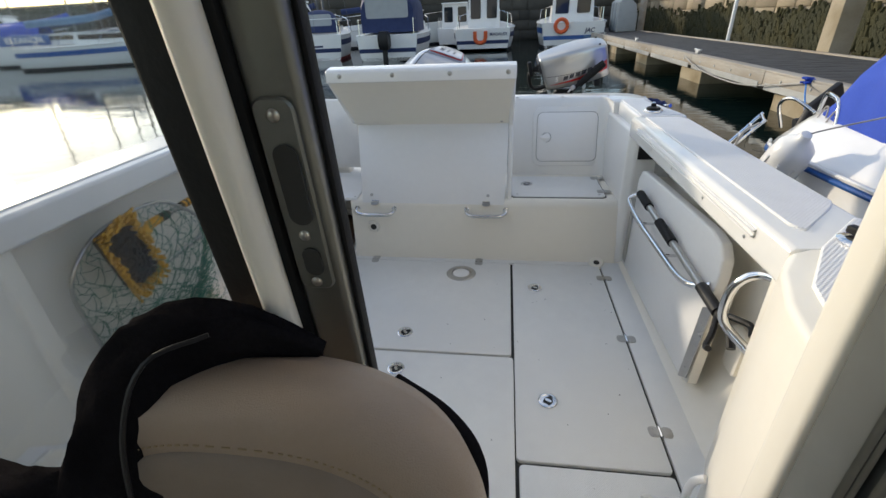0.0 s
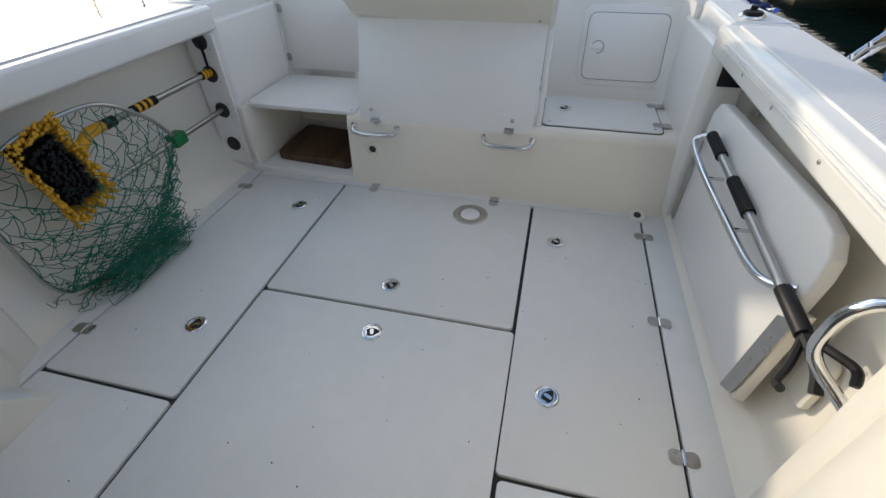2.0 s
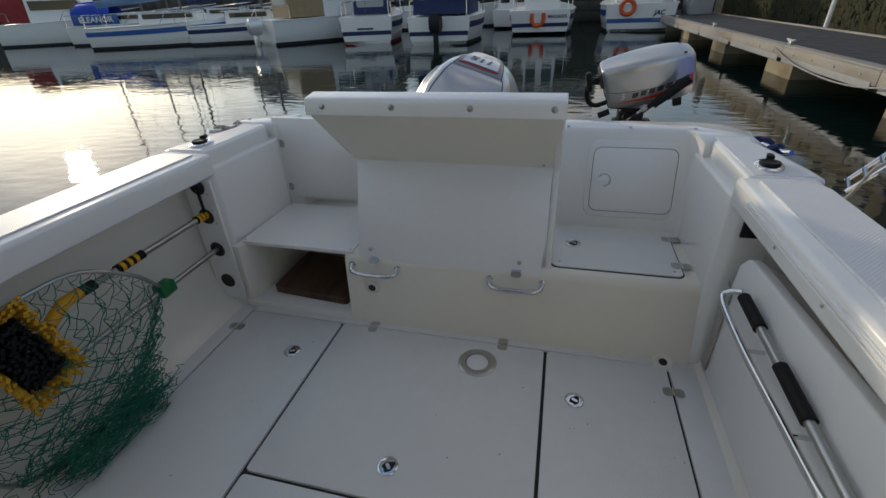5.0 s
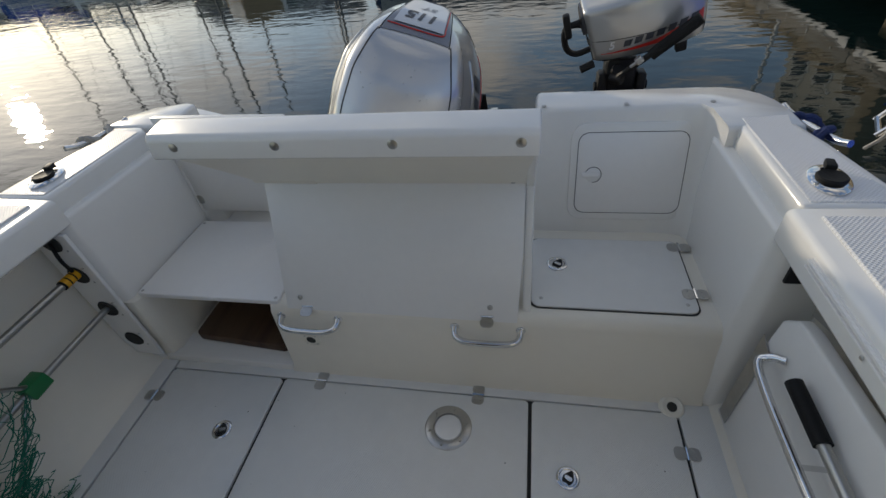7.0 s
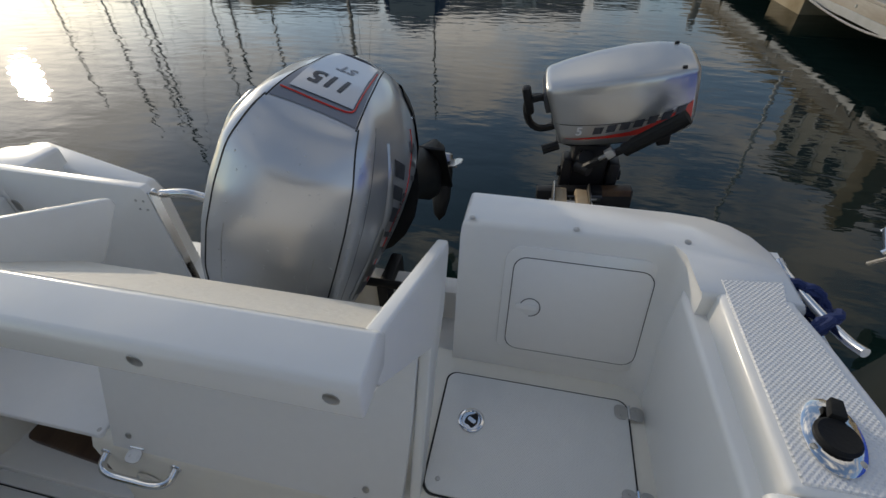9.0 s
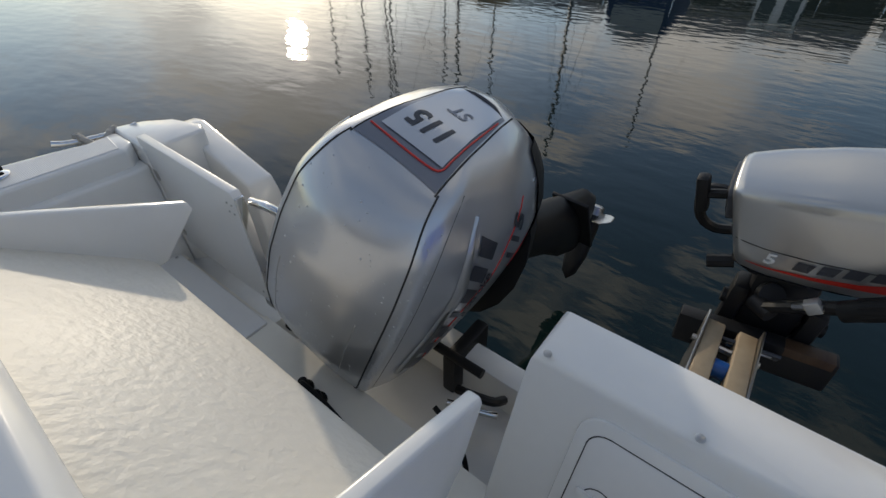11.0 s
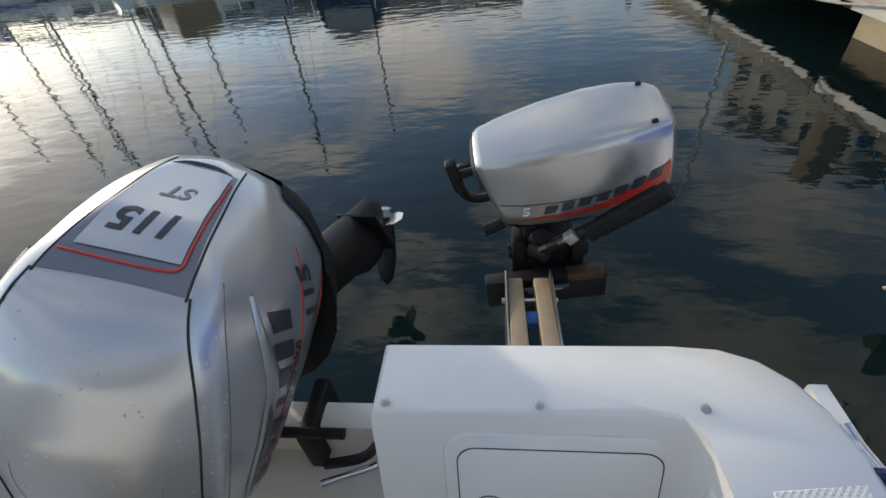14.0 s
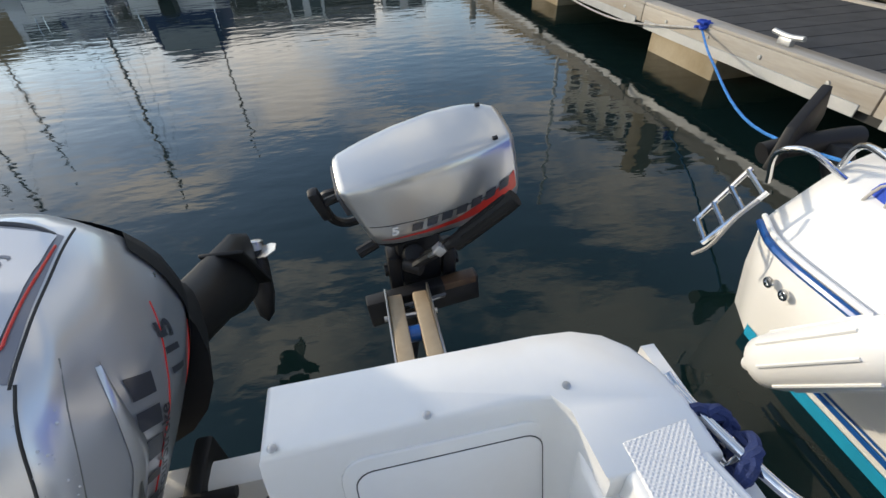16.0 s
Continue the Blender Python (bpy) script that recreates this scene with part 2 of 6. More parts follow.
def make_mesh(name, bm, mat, shade=40):
    mesh = bpy.data.meshes.new(name)
    bmesh.ops.recalc_face_normals(bm, faces=bm.faces)
    bm.to_mesh(mesh)
    bm.free()
    mesh.materials.append(mat)
    smooth(mesh, shade)
    return mesh


def thing(name, at, label, category, group="", kind=""):
    """A top-level empty at the thing's base."""
    ob = new(name)
    ob.empty_display_size = 0.1
    ob.location = at
    ORIGIN[ob.name] = Vector(at)
    return tagged(ob, label, category, group, kind)


def part(name, bm, mat, parent, label="", shade=40):
    """One mesh, given in world metres, as a part of a thing or of a part."""
    o = ORIGIN[parent.name]
    bmesh.ops.translate(bm, verts=bm.verts, vec=-o)
    ob = new(name, make_mesh(name, bm, mat, shade))
    ob.parent = parent
    ORIGIN[ob.name] = o
    return tagged(ob, label)


def solid(name, bm, mat, label, category, group="", kind="", shade=40):
    """A thing of one mesh, its origin at its base."""
    lo = Vector([min(v.co[i] for v in bm.verts) for i in range(3)])
    hi = Vector([max(v.co[i] for v in bm.verts) for i in range(3)])
    o = Vector(((lo.x + hi.x) / 2, (lo.y + hi.y) / 2, lo.z))
    bmesh.ops.translate(bm, verts=bm.verts, vec=-o)
    ob = new(name, make_mesh(name, bm, mat, shade))
    ob.location = o
    ORIGIN[ob.name] = o
    return tagged(ob, label, category, group, kind)


def bevel(bm, width, segments=2):
    if width:
        edges = [e for e in bm.edges if len(e.link_faces) == 2 and e.calc_face_angle() > 0.5]
        bmesh.ops.bevel(bm, geom=edges, offset=width, segments=segments, profile=0.5, affect="EDGES", clamp_overlap=True)
    return bm


def box(x0, x1, y0, y1, z0, z1, r=0.0, segments=2):
    bm = bmesh.new()
    bmesh.ops.create_cube(bm, size=1.0)
    for v in bm.verts:
        v.co = Vector((x0 + (v.co.x + 0.5) * (x1 - x0), y0 + (v.co.y + 0.5) * (y1 - y0), z0 + (v.co.z + 0.5) * (z1 - z0)))
    return bevel(bm, r, segments)


def prism(points, axis, a, b, r=0.0, segments=2):
    """A flat outline, in the two other axes in order, pushed along one axis from a to b."""
    bm = bmesh.new()

    def at(p, h):
        return {"x": (h, p[0], p[1]), "y": (p[0], h, p[1]), "z": (p[0], p[1], h)}[axis]

    low = [bm.verts.new(at(p, a)) for p in points]
    high = [bm.verts.new(at(p, b)) for p in points]
    bm.faces.new(low[::-1])
    bm.faces.new(high)
    for i in range(len(points)):
        j = (i + 1) % len(points)
        bm.faces.new((low[i], low[j], high[j], high[i]))
    bmesh.ops.recalc_face_normals(bm, faces=bm.faces)
    return bevel(bm, r, segments)


def rounded(x0, x1, y0, y1, r, steps=5):
    """The outline of a rectangle with round corners."""
    out = []
    for cx, cy, a0 in ((x1 - r, y1 - r, 0), (x0 + r, y1 - r, 90), (x0 + r, y0 + r, 180), (x1 - r, y0 + r, 270)):
        for k in range(steps + 1):
            a = radians(a0 + 90 * k / steps)
            out.append((cx + r * math.cos(a), cy + r * math.sin(a)))
    return out


def loft(rings, closed=True, caps=True):
    bm = bmesh.new()
    vs = [[bm.verts.new(p) for p in ring] for ring in rings]
    n = len(rings[0])
    for a, b in zip(vs, vs[1:]):
        for i in range(n if closed else n - 1):
            j = (i + 1) % n
            bm.faces.new((a[i], a[j], b[j], b[i]))
    if caps and closed:
        bm.faces.new(vs[0][::-1])
        bm.faces.new(vs[-1])
    return bm


def spline(points, steps=6):
    """A smooth line through points."""
    p = [Vector(q) for q in points]
    if len(p) < 3:
        return p
    p = [p[0] * 2 - p[1]] + p + [p[-1] * 2 - p[-2]]
    out = []
    for i in range(1, len(p) - 2):
        for k in range(steps):
            t = k / steps
            a, b, c, d = p[i - 1:i + 3]
            out.append(0.5 * (2 * b + (c - a) * t + (2 * a - 5 * b + 4 * c - d) * t * t + (3 * b - a - 3 * c + d) * t ** 3))
    return out + [p[-2]]


def tube(points, r, sides=10, steps=0):
    pts = spline(points, steps) if steps else [Vector(q) for q in points]
    rings = []
    side = None
    for i, p in enumerate(pts):
        d = (pts[min(i + 1, len(pts) - 1)] - pts[max(i - 1, 0)]).normalized()
        if side is None:
            side = d.orthogonal().normalized()
        side = (side - d * side.dot(d)).normalized()
        up = d.cross(side)
        rings.append([p + r * (math.cos(a) * side + math.sin(a) * up) for a in [2 * math.pi * k / sides for k in range(sides)]])
    return loft(rings)


def lathe(profile, at=(0, 0, 0), turn=None, sides=24):
    """A turned shape: (radius, height) pairs about z, then turned and moved."""
    rings = [[Vector((max(r, 1e-4) * math.cos(2 * math.pi * k / sides), max(r, 1e-4) * math.sin(2 * math.pi * k / sides), h)) for k in range(sides)] for r, h in profile]
    bm = loft(rings)
    m = Matrix.Translation(at) @ (turn.to_4x4() if turn else Matrix())
    bm.transform(m)
    return bm


def facing(normal):
    return Vector(normal).to_track_quat("Z", "Y").to_matrix()


def join(*bms):
    out = bmesh.new()
    for b in bms:
        tmp = bpy.data.meshes.new("tmp")
        b.to_mesh(tmp)
        b.free()
        out.from_mesh(tmp)
        bpy.data.meshes.remove(tmp)
    return out


def moved(bm, m):
    bm.transform(m)
    return bm


def letters(name, text, size, mat, parent, m, depth=0.001, shear=0.0, label=""):
    """Flat lettering in the built-in font, placed by the matrix m."""
    c = bpy.data.curves.new("lettering", "FONT")
    c.body, c.size, c.extrude, c.align_x, c.align_y, c.shear, c.offset = text, size, depth, "CENTER", "CENTER", shear, size * 0.02
    tmp = new("lettering_source", c)
    mesh = bpy.data.meshes.new_from_object(tmp.evaluated_get(bpy.context.evaluated_depsgraph_get()))
    bpy.data.objects.remove(tmp)
    bpy.data.curves.remove(c)
    mesh.name = name
    mesh.materials.clear()
    mesh.materials.append(mat)
    mesh.transform(Matrix.Translation(-ORIGIN[parent.name]) @ m)
    ob = new(name, mesh)
    ob.parent = parent
    ORIGIN[ob.name] = ORIGIN[parent.name]
    return tagged(ob, label)


def basis(at, right, up):
    """A matrix that lays local x along right and local y along up."""
    x = Vector(right).normalized()
    y = (Vector(up) - x * Vector(up).dot(x)).normalized()
    z = x.cross(y)
    m = Matrix((x, y, z)).transposed().to_4x4()
    return Matrix.Translation(at) @ m


def screw(parent, at, normal, r=0.006):
    part("screw", lathe([(r, 0), (r, 0.001), (r * 0.7, 0.0025), (0.0, 0.0028)], at, facing(normal), 10), STEEL, parent)


# ---- the water and the harbour ----
solid("water", box(-400, 400, -200, 500, WATER - 0.5, WATER), WATER_MAT, "calm dark green harbour water with small ripples", "water", kind="structure")

# ---- our boat: the moulded cockpit ----
boat_floor = thing("floor", (0, 2.6, -0.03), "white moulded cockpit sole with fine non-slip", "floor", kind="structure")
part("sole", box(-1.2, 1.2, 1.74, 3.50, -0.06, -0.012), GAP, boat_floor)
for x0, x1 in ((-1.2, -0.951), (0.923, 1.2)):
    part("side_strip", box(x0, x1, 1.74, 3.47, -0.02, 0.0, 0.003), NONSLIP, boat_floor)
part("aft_strip", box(-0.945, 0.917, 3.435, 3.50, -0.02, 0.0, 0.003), NONSLIP, boat_floor)


def latch(parent, x, y, z, turn=0):
    """A flush round pull with a black finger hole."""
    m = pose(x, y, z, 0, 0, turn)
    ring = part("latch", moved(lathe([(0.010, 0.0005), (0.029, 0.0005), (0.033, 0.001), (0.034, 0.003), (0.031, 0.0045), (0.026, 0.0045), (0.024, 0.002), (0.0, 0.002)]), m), CHROME, parent, "round chrome flush pull")
    part("finger_hole", moved(prism([(0.02 * math.cos(a) * (1.0 + 0.25 * math.cos(3 * a)), 0.016 * math.sin(a) - 0.002) for a in [k * 0.3142 for k in range(20)]], "z", 0.0021, 0.0034), m), BLACK, ring)
    part("lift_tab", moved(prism(rounded(-0.006, 0.006, -0.014, 0.010, 0.005), "z", 0.0036, 0.0052, 0.0006, 1), m), CHROME, ring)


def hinge(parent, x, y, z, turn=0, up=None):
    """A small cast butt hinge with four screws, its knuckle along local x."""
    m = up if up else pose(x, y, z, 0, 0, turn)
    leaves = join(prism(rounded(-0.021, 0.021, 0.003, 0.037, 0.014), "z", 0.0, 0.003, 0.0008, 1), prism(rounded(-0.021, 0.021, -0.037, -0.003, 0.014), "z", 0.0, 0.003, 0.0008, 1))
    h = part("hinge", moved(leaves, m), STEEL, parent, "steel butt hinge")
    part("knuckle", moved(tube([(-0.02, 0, 0.0025), (0.02, 0, 0.0025)], 0.0045, 8), m), CHROME, h)
    for sx in (-0.011, 0.011):
        for sy in (-0.02, 0.02):
            part("screw", moved(lathe([(0.0042, 0.003), (0.0035, 0.0042), (0, 0.0044)], (sx, sy, 0), None, 8), m), STEEL, h)


def floor_hatch(x0, x1, y0, y1, latches, hinges, label):
    h = thing("floor_hatch", ((x0 + x1) / 2, (y0 + y1) / 2, -0.02), label, "hatch", "hatches in the cockpit sole")
    part("lid", prism(rounded(x0, x1, y0, y1, 0.014), "z", -0.02, 0.001, 0.004, 2), NONSLIP, h)
    for x, y, a in latches:
        latch(h, x, y, 0.001, a)
    for x, y, a in hinges:
        hinge(h, x, y, 0.001, a)
    return h


mid = floor_hatch(-0.459, 0.447, 2.686, 3.430, [(-0.01, 2.795, 40)], [(-0.312, 3.434, 0), (0.275, 3.434, 0)], "square white non-slip hatch lid with a round deck plate")
plate = part("deck_plate", lathe([(0.0, 0.003), (0.043, 0.003), (0.046, 0.001), (0.047, 0.001), (0.049, 0.005), (0.074, 0.004), (0.078, 0.001)], (0.188, 3.305, 0.001), None, 40), STEEL, mid, "round steel deck plate with a white lid")
part("plate_lid", lathe([(0, 0.006), (0.040, 0.0055), (0.043, 0.003)], (0.188, 3.305, 0.001), None, 32), PANEL, plate)
for k in range(6):
    a = k * math.pi / 3 + 0.3
    part("screw", lathe([(0.005, 0.004), (0.004, 0.0065), (0, 0.0068)], (0.188 + 0.063 * math.cos(a), 3.305 + 0.063 * math.sin(a), 0.001), None, 8), STEEL, plate)
floor_hatch(-0.459, 0.455, 1.80, 2.674, [(0.0, 2.572, 20)], [], "large white non-slip hatch lid in the sole")
floor_hatch(0.459, 0.914, 2.215, 3.430, [(0.565, 3.188, 60), (0.572, 2.460, 60)], [(0.918, 3.30, 90), (0.918, 2.823, 90), (0.918, 2.36, 90)], "long white non-slip hatch lid hinged on its outer side")
floor_hatch(-0.942, -0.471, 2.215, 3.430, [(-0.599, 3.210, 110), (-0.589, 2.469, 110)], [(-0.946, 3.309, 90), (-0.946, 2.840, 90), (-0.946, 2.369, 90)], "long white non-slip hatch lid hinged beside the landing net")
floor_hatch(0.467, 0.914, 1.80, 2.203, [], [], "small white non-slip panel by the cabin door")
floor_hatch(-0.942, -0.471, 1.80, 2.203, [], [], "small white non-slip panel before the cabin window")


def side(s, name):
    """One side of the cockpit: inner liner, coaming with its lip, console block, hull side."""
    g = thing(name, (s * 1.1, 2.8, -0.05), "cream and white moulded cockpit side with a ribbed coaming", "cockpit side", kind="structure")

    def fx(pts):
        return [(s * p[0], p[1]) for p in pts]

    part("liner", prism(fx([(0.965, -0.02), (1.02, 0.0), (1.10, 0.05), (1.14, 0.20), (1.15, 0.70), (1.22, 0.70), (1.22, -0.06), (0.965, -0.06)]), "y", 2.10, 3.50), CREAM, g, "cream inner liner", 60)
    part("coaming", prism(fx([(0.985, 0.675), (0.985, 0.752), (0.995, 0.762), (1.20, 0.766), (1.225, 0.750), (1.235, 0.69), (1.20, 0.675), (1.01, 0.66)]), "y", 2.19, 3.505, 0.006), GEL, g, "white coaming with a deep lip")
    part("coaming_ribs", prism(fx([(1.035, 2.30), (1.055, 2.27), (1.18, 2.40), (1.205, 2.44), (1.205, 3.42), (1.18, 3.47), (1.035, 3.47)]), "z", 0.760, 0.7685, 0.003, 1), RIBS, g, "ribbed non-slip strip")
    part("aft_coaming", prism(fx([(1.015, 3.508), (1.015, 3.96), (1.06, 4.0), (1.185, 4.0), (1.165, 3.90), (1.19, 3.80), (1.225, 3.60), (1.232, 3.508)]), "z", 0.66, 0.765, 0.012, 3), GEL, g)
    part("aft_ribs", prism(fx([(1.035, 3.52), (1.03, 3.95), (1.16, 3.965), (1.145, 3.90), (1.17, 3.79), (1.20, 3.60), (1.21, 3.52)]), "z", 0.762, 0.7685, 0.003, 1), RIBS, g)
    part("aft_liner", prism(fx([(1.02, 3.47), (0.985, 3.50), (0.975, 3.95), (0.99, 4.0), (1.19, 4.0), (1.20, 3.47)]), "z", -0.05, 0.70, 0.012, 3), GEL, g, "", 60)
    part("console", prism(fx([(1.24, 1.79), (0.835, 1.79), (0.845, 1.86), (0.875, 1.99), (0.92, 2.10), (0.975, 2.175), (1.02, 2.195), (1.24, 2.195)]), "z", -0.02, 0.762, 0.014, 3), CREAM, g, "cream console block with rounded corner", 60)
    part("console_ribs", prism(fx([(0.89, 1.82), (0.90, 1.90), (0.94, 2.04), (1.0, 2.13), (1.04, 2.19), (1.19, 2.34), (1.205, 2.33), (1.20, 1.82)]), "z", 0.758, 0.7692, 0.003, 1), RIBS, g)
    part("console_shoulder", prism(fx([(1.0, 2.15), (0.99, 2.20), (1.02, 2.27), (1.06, 2.285), (1.16, 2.285), (1.16, 2.15)]), "z", -0.02, 0.668, 0.01, 3), CREAM, g, "", 60)
    part("step", prism([(1.80, -0.02), (1.80, 0.22), (1.98, 0.20), (2.16, -0.02)], "x", s * 0.80 if s > 0 else -0.95, 0.95 if s > 0 else -0.80, 0.012), CREAM, g, "moulded foot rest")
    part("step_grip", prism([(1.82, 0.205), (1.82, 0.226), (1.97, 0.212), (2.12, 0.034), (2.11, 0.02), (1.96, 0.19)], "x", s * 0.815 if s > 0 else -0.935, 0.935 if s > 0 else -0.815, 0.003, 1), RIBS, g)
    rings = []
    for k in range(15):
        y = 4.16 - k * 0.42
        w = 1.24 - 0.5 * max(0, (2.0 - y) / 3.7) ** 2.4
        rings.append([(s * w, y, 0.70), (s * (w + 0.02), y, 0.63), (s * (w - 0.02), y, 0.0), (s * (w - 0.13), y, WATER - 0.15), (s * (w - 0.17), y, WATER - 0.15), (s * (w - 0.06), y, 0.0), (s * (w - 0.03), y, 0.70)])
    part("hull_side", loft(rings), GEL, g, "white hull side", 60)
    return g


right_side = side(1, "wall_starboard")
left_side = side(-1, "wall_port")
for y in (2.36, 2.62, 2.90, 3.15):
    screw(right_side, (0.984, y, 0.705), (-1, 0, 0), 0.005)
part("awning_track", join(box(0.974, 0.986, 2.32, 3.36, 0.735, 0.740, 0.001, 1), box(0.974, 0.986, 2.32, 3.36, 0.722, 0.727, 0.001, 1), box(0.980, 0.986, 2.32, 3.36, 0.720, 0.742)), PANEL, right_side, "white plastic sail track")
part("socket_panel", box(1.03, 1.12, 3.462, 3.475, 0.57, 0.655, 0.003), BLACK, right_side, "small black socket panel")
screw(left_side, (-1.05, 3.508, 0.716), (0, 1, 0), 0.010)

# the rod rack panel in the port side
rack = part("rod_panel", prism([(-1.125, 0.05), (-0.985, 0.05), (-0.985, 0.66), (-1.125, 0.66)], "y", 3.455, 3.468, 0.003, 1), PANEL, left_side, "white panel with three round rod holes")
for z in (0.63, 0.49, 0.322, 0.15):
    hole = part("rod_hole", lathe([(0.0, 0.004), (0.030, 0.004), (0.034, 0.006), (0.037, 0.002)], (-1.055, 3.455, z), facing((0, -1, 0)), 24), GAP, rack)
    for dz in (-0.032, 0.032):
        screw(rack, (-1.015, 3.455, z + dz), (0, -1, 0), 0.004)

# ---- bench, stern box and gate ----
bench = thing("bench", (0.2, 3.7, 0.0), "white moulded stern bench with an open locker", "bench", kind="structure")
part("front", prism([(3.465, 0.0), (3.482, 0.03), (3.502, 0.30), (3.516, 0.328), (3.54, 0.335), (3.97, 0.335), (3.97, -0.05), (3.465, -0.05)], "x", -0.44, 1.0), CREAM, bench, "", 50)
part("locker_floor", box(-1.0, -0.44, 3.47, 3.97, -0.05, 0.03, 0.008), GEL, bench)
part("locker_back", box(-1.0, -0.44, 3.93, 3.97, 0.03, 0.32), CREAM, bench)
part("locker_side", prism([(-1.02, 3.475), (-0.965, 3.48), (-0.945, 3.52), (-0.93, 3.97), (-1.02, 3.97)], "z", 0.02, 0.33, 0.006), CREAM, bench)
part("locker_shelf", prism(rounded(-0.972, -0.405, 3.515, 3.955, 0.012), "z", 0.322, 0.343, 0.005, 3), PANEL, bench, "thin white shelf over the open locker")
for x, y in ((-0.955, 3.53), (-0.955, 3.935), (-0.42, 3.53)):
    screw(bench, (x, y, 0.343), (0, 0, 1))
drain = part("drain", lathe([(0.0, 0.010), (0.024, 0.010), (0.030, 0.014), (0.036, 0.012), (0.040, 0.0)], (0.905, 3.452, 0.0), facing((0, -0.35, 1)), 24), CREAM, bench)
part("drain_hole", lathe([(0, 0.0115), (0.015, 0.0115), (0.017, 0.008)], (0.905, 3.452, 0.0), facing((0, -0.35, 1)), 20), GAP, drain)
outlet = part("outlet", lathe([(0.0, 0.006), (0.016, 0.006), (0.018, 0.009), (0.034, 0.006), (0.036, 0.0)], (-0.32, 3.492, 0.18), facing((0, -1, 0)), 24), CREAM, bench, "round white through-hull outlet")
part("outlet_hole", lathe([(0, 0.008), (0.018, 0.008), (0.02, 0.004)], (-0.32, 3.492, 0.18), facing((0, -1, 0)), 20), GAP, outlet)
for k in range(4):
    a = k * math.pi / 2 + 0.78
    screw(outlet, (-0.32 + 0.028 * math.cos(a), 3.485, 0.18 + 0.028 * math.sin(a)), (0, -1, 0), 0.003)


def grab_rail(x0, x1, y, z, parent):
    part("grab_rail", tube([(x0, y, z), (x0 + 0.005, y - 0.03, z - 0.012), (x0 + 0.035, y - 0.045, z - 0.018), ((x0 + x1) / 2, y - 0.047, z - 0.02), (x1 - 0.035, y - 0.045, z - 0.018), (x1 - 0.005, y - 0.03, z - 0.012), (x1, y, z)], 0.010, 10, 5), CHROME, parent, "bent chrome handle")
    for x in (x0, x1):
        part("rail_foot", lathe([(0.016, 0), (0.015, 0.004), (0.010, 0.006), (0, 0.006)], (x, y, z), facing((0, -1, 0)), 14), CHROME, parent)


grab_rail(-0.405, -0.195, 3.503, 0.285, bench)
grab_rail(0.205, 0.415, 3.503, 0.285, bench)

seat_hatch = thing("bench_hatch", (0.69, 3.72, 0.335), "white bench locker lid with steel hinges and a pull", "hatch")
part("gap", prism(rounded(0.440, 0.940, 3.553, 3.895, 0.03), "z", 0.333, 0.3375), GAP, seat_hatch)
part("lid", prism(rounded(0.445, 0.935, 3.558, 3.890, 0.028), "z", 0.334, 0.343, 0.003), NONSLIP, seat_hatch)
latch(seat_hatch, 0.53, 3.752, 0.343, 60)
hinge(seat_hatch, 0.937, 3.855, 0.343, 90)
hinge(seat_hatch, 0.937, 3.635, 0.343, 90)
for x, y in ((0.475, 3.59), (0.905, 3.59)):
    screw(seat_hatch, (x, y, 0.343), (0, 0, 1))

transom = thing("transom", (0.0, 4.1, -0.4), "white moulded stern with a splash well", "stern", kind="structure")
def stern_plan(yf, inset):
    pts = [(0.442, yf), (0.90, yf), (0.96, yf - 0.012), (0.985, yf - 0.05), (0.99, 3.90), (1.19, 3.90), (1.192, 4.00), (1.18, 4.07), (1.155, 4.125), (1.115, 4.165), (1.06, 4.188), (0.98, 4.195), (0.442, 4.195)]
    return [(0.8 + (x - 0.8) * (1 - inset * 2.2), 4.08 + (y - 4.08) * (1 - inset * 2)) for x, y in pts]


part("stern_box", loft([[Vector((x, y, z)) for x, y in stern_plan(yf, inset)] for z, yf, inset in ((-0.4, 3.94, 0), (0.33, 3.945, 0), (0.40, 3.955, 0), (0.72, 4.048, 0), (0.748, 4.056, 0.003), (0.761, 4.062, 0.010), (0.767, 4.070, 0.022))]), GEL, transom, "white stern box with rounded top", 55)
for x in (0.469, 0.730, 0.988):
    screw(transom, (x, 4.068, 0.769), (0, -0.2, 1), 0.008)
for p in ((0.462, 3.962, 0.41), (0.925, 3.975, 0.44)):
    screw(transom, p, (0, -1, 0.3), 0.007)

LEAN = Vector((0, 0.1, 0.345)).normalized()
stern_hatch = thing("stern_hatch", (0.76, 3.97, 0.36), "white rounded access door with a turn latch", "hatch")
def on_stern(u, v, h=0.0):
    """A point of the leaning stern face: u across, v up the face, h proud of it."""
    return Vector((0.76 + u, 3.953, 0.395)) + LEAN * v + Vector((0, -LEAN.z, LEAN.y)) * h


m_face = basis(on_stern(0, 0, 0.0), (1, 0, 0), LEAN)
part("frame", moved(prism(rounded(-0.195, 0.195, -0.005, 0.335, 0.05), "z", -0.004, 0.006, 0.004), m_face), GEL, stern_hatch, "raised white surround")
part("gap", moved(prism(rounded(-0.172, 0.178, 0.02, 0.305, 0.035), "z", 0.0, 0.0068), m_face), GAP, stern_hatch)
part("door", moved(prism(rounded(-0.170, 0.176, 0.022, 0.303, 0.034), "z", 0.0, 0.0085, 0.002), m_face), PANEL, stern_hatch)
turn = part("turn_latch", moved(lathe([(0.0, 0.010), (0.024, 0.010), (0.026, 0.0085)], (-0.115, 0.16, 0)), m_face), PANEL, stern_hatch, "round white turn latch")
part("thumb_bar", moved(prism(rounded(-0.155, -0.095, 0.152, 0.170, 0.004), "z", 0.009, 0.014, 0.002), m_face), PANEL, turn)
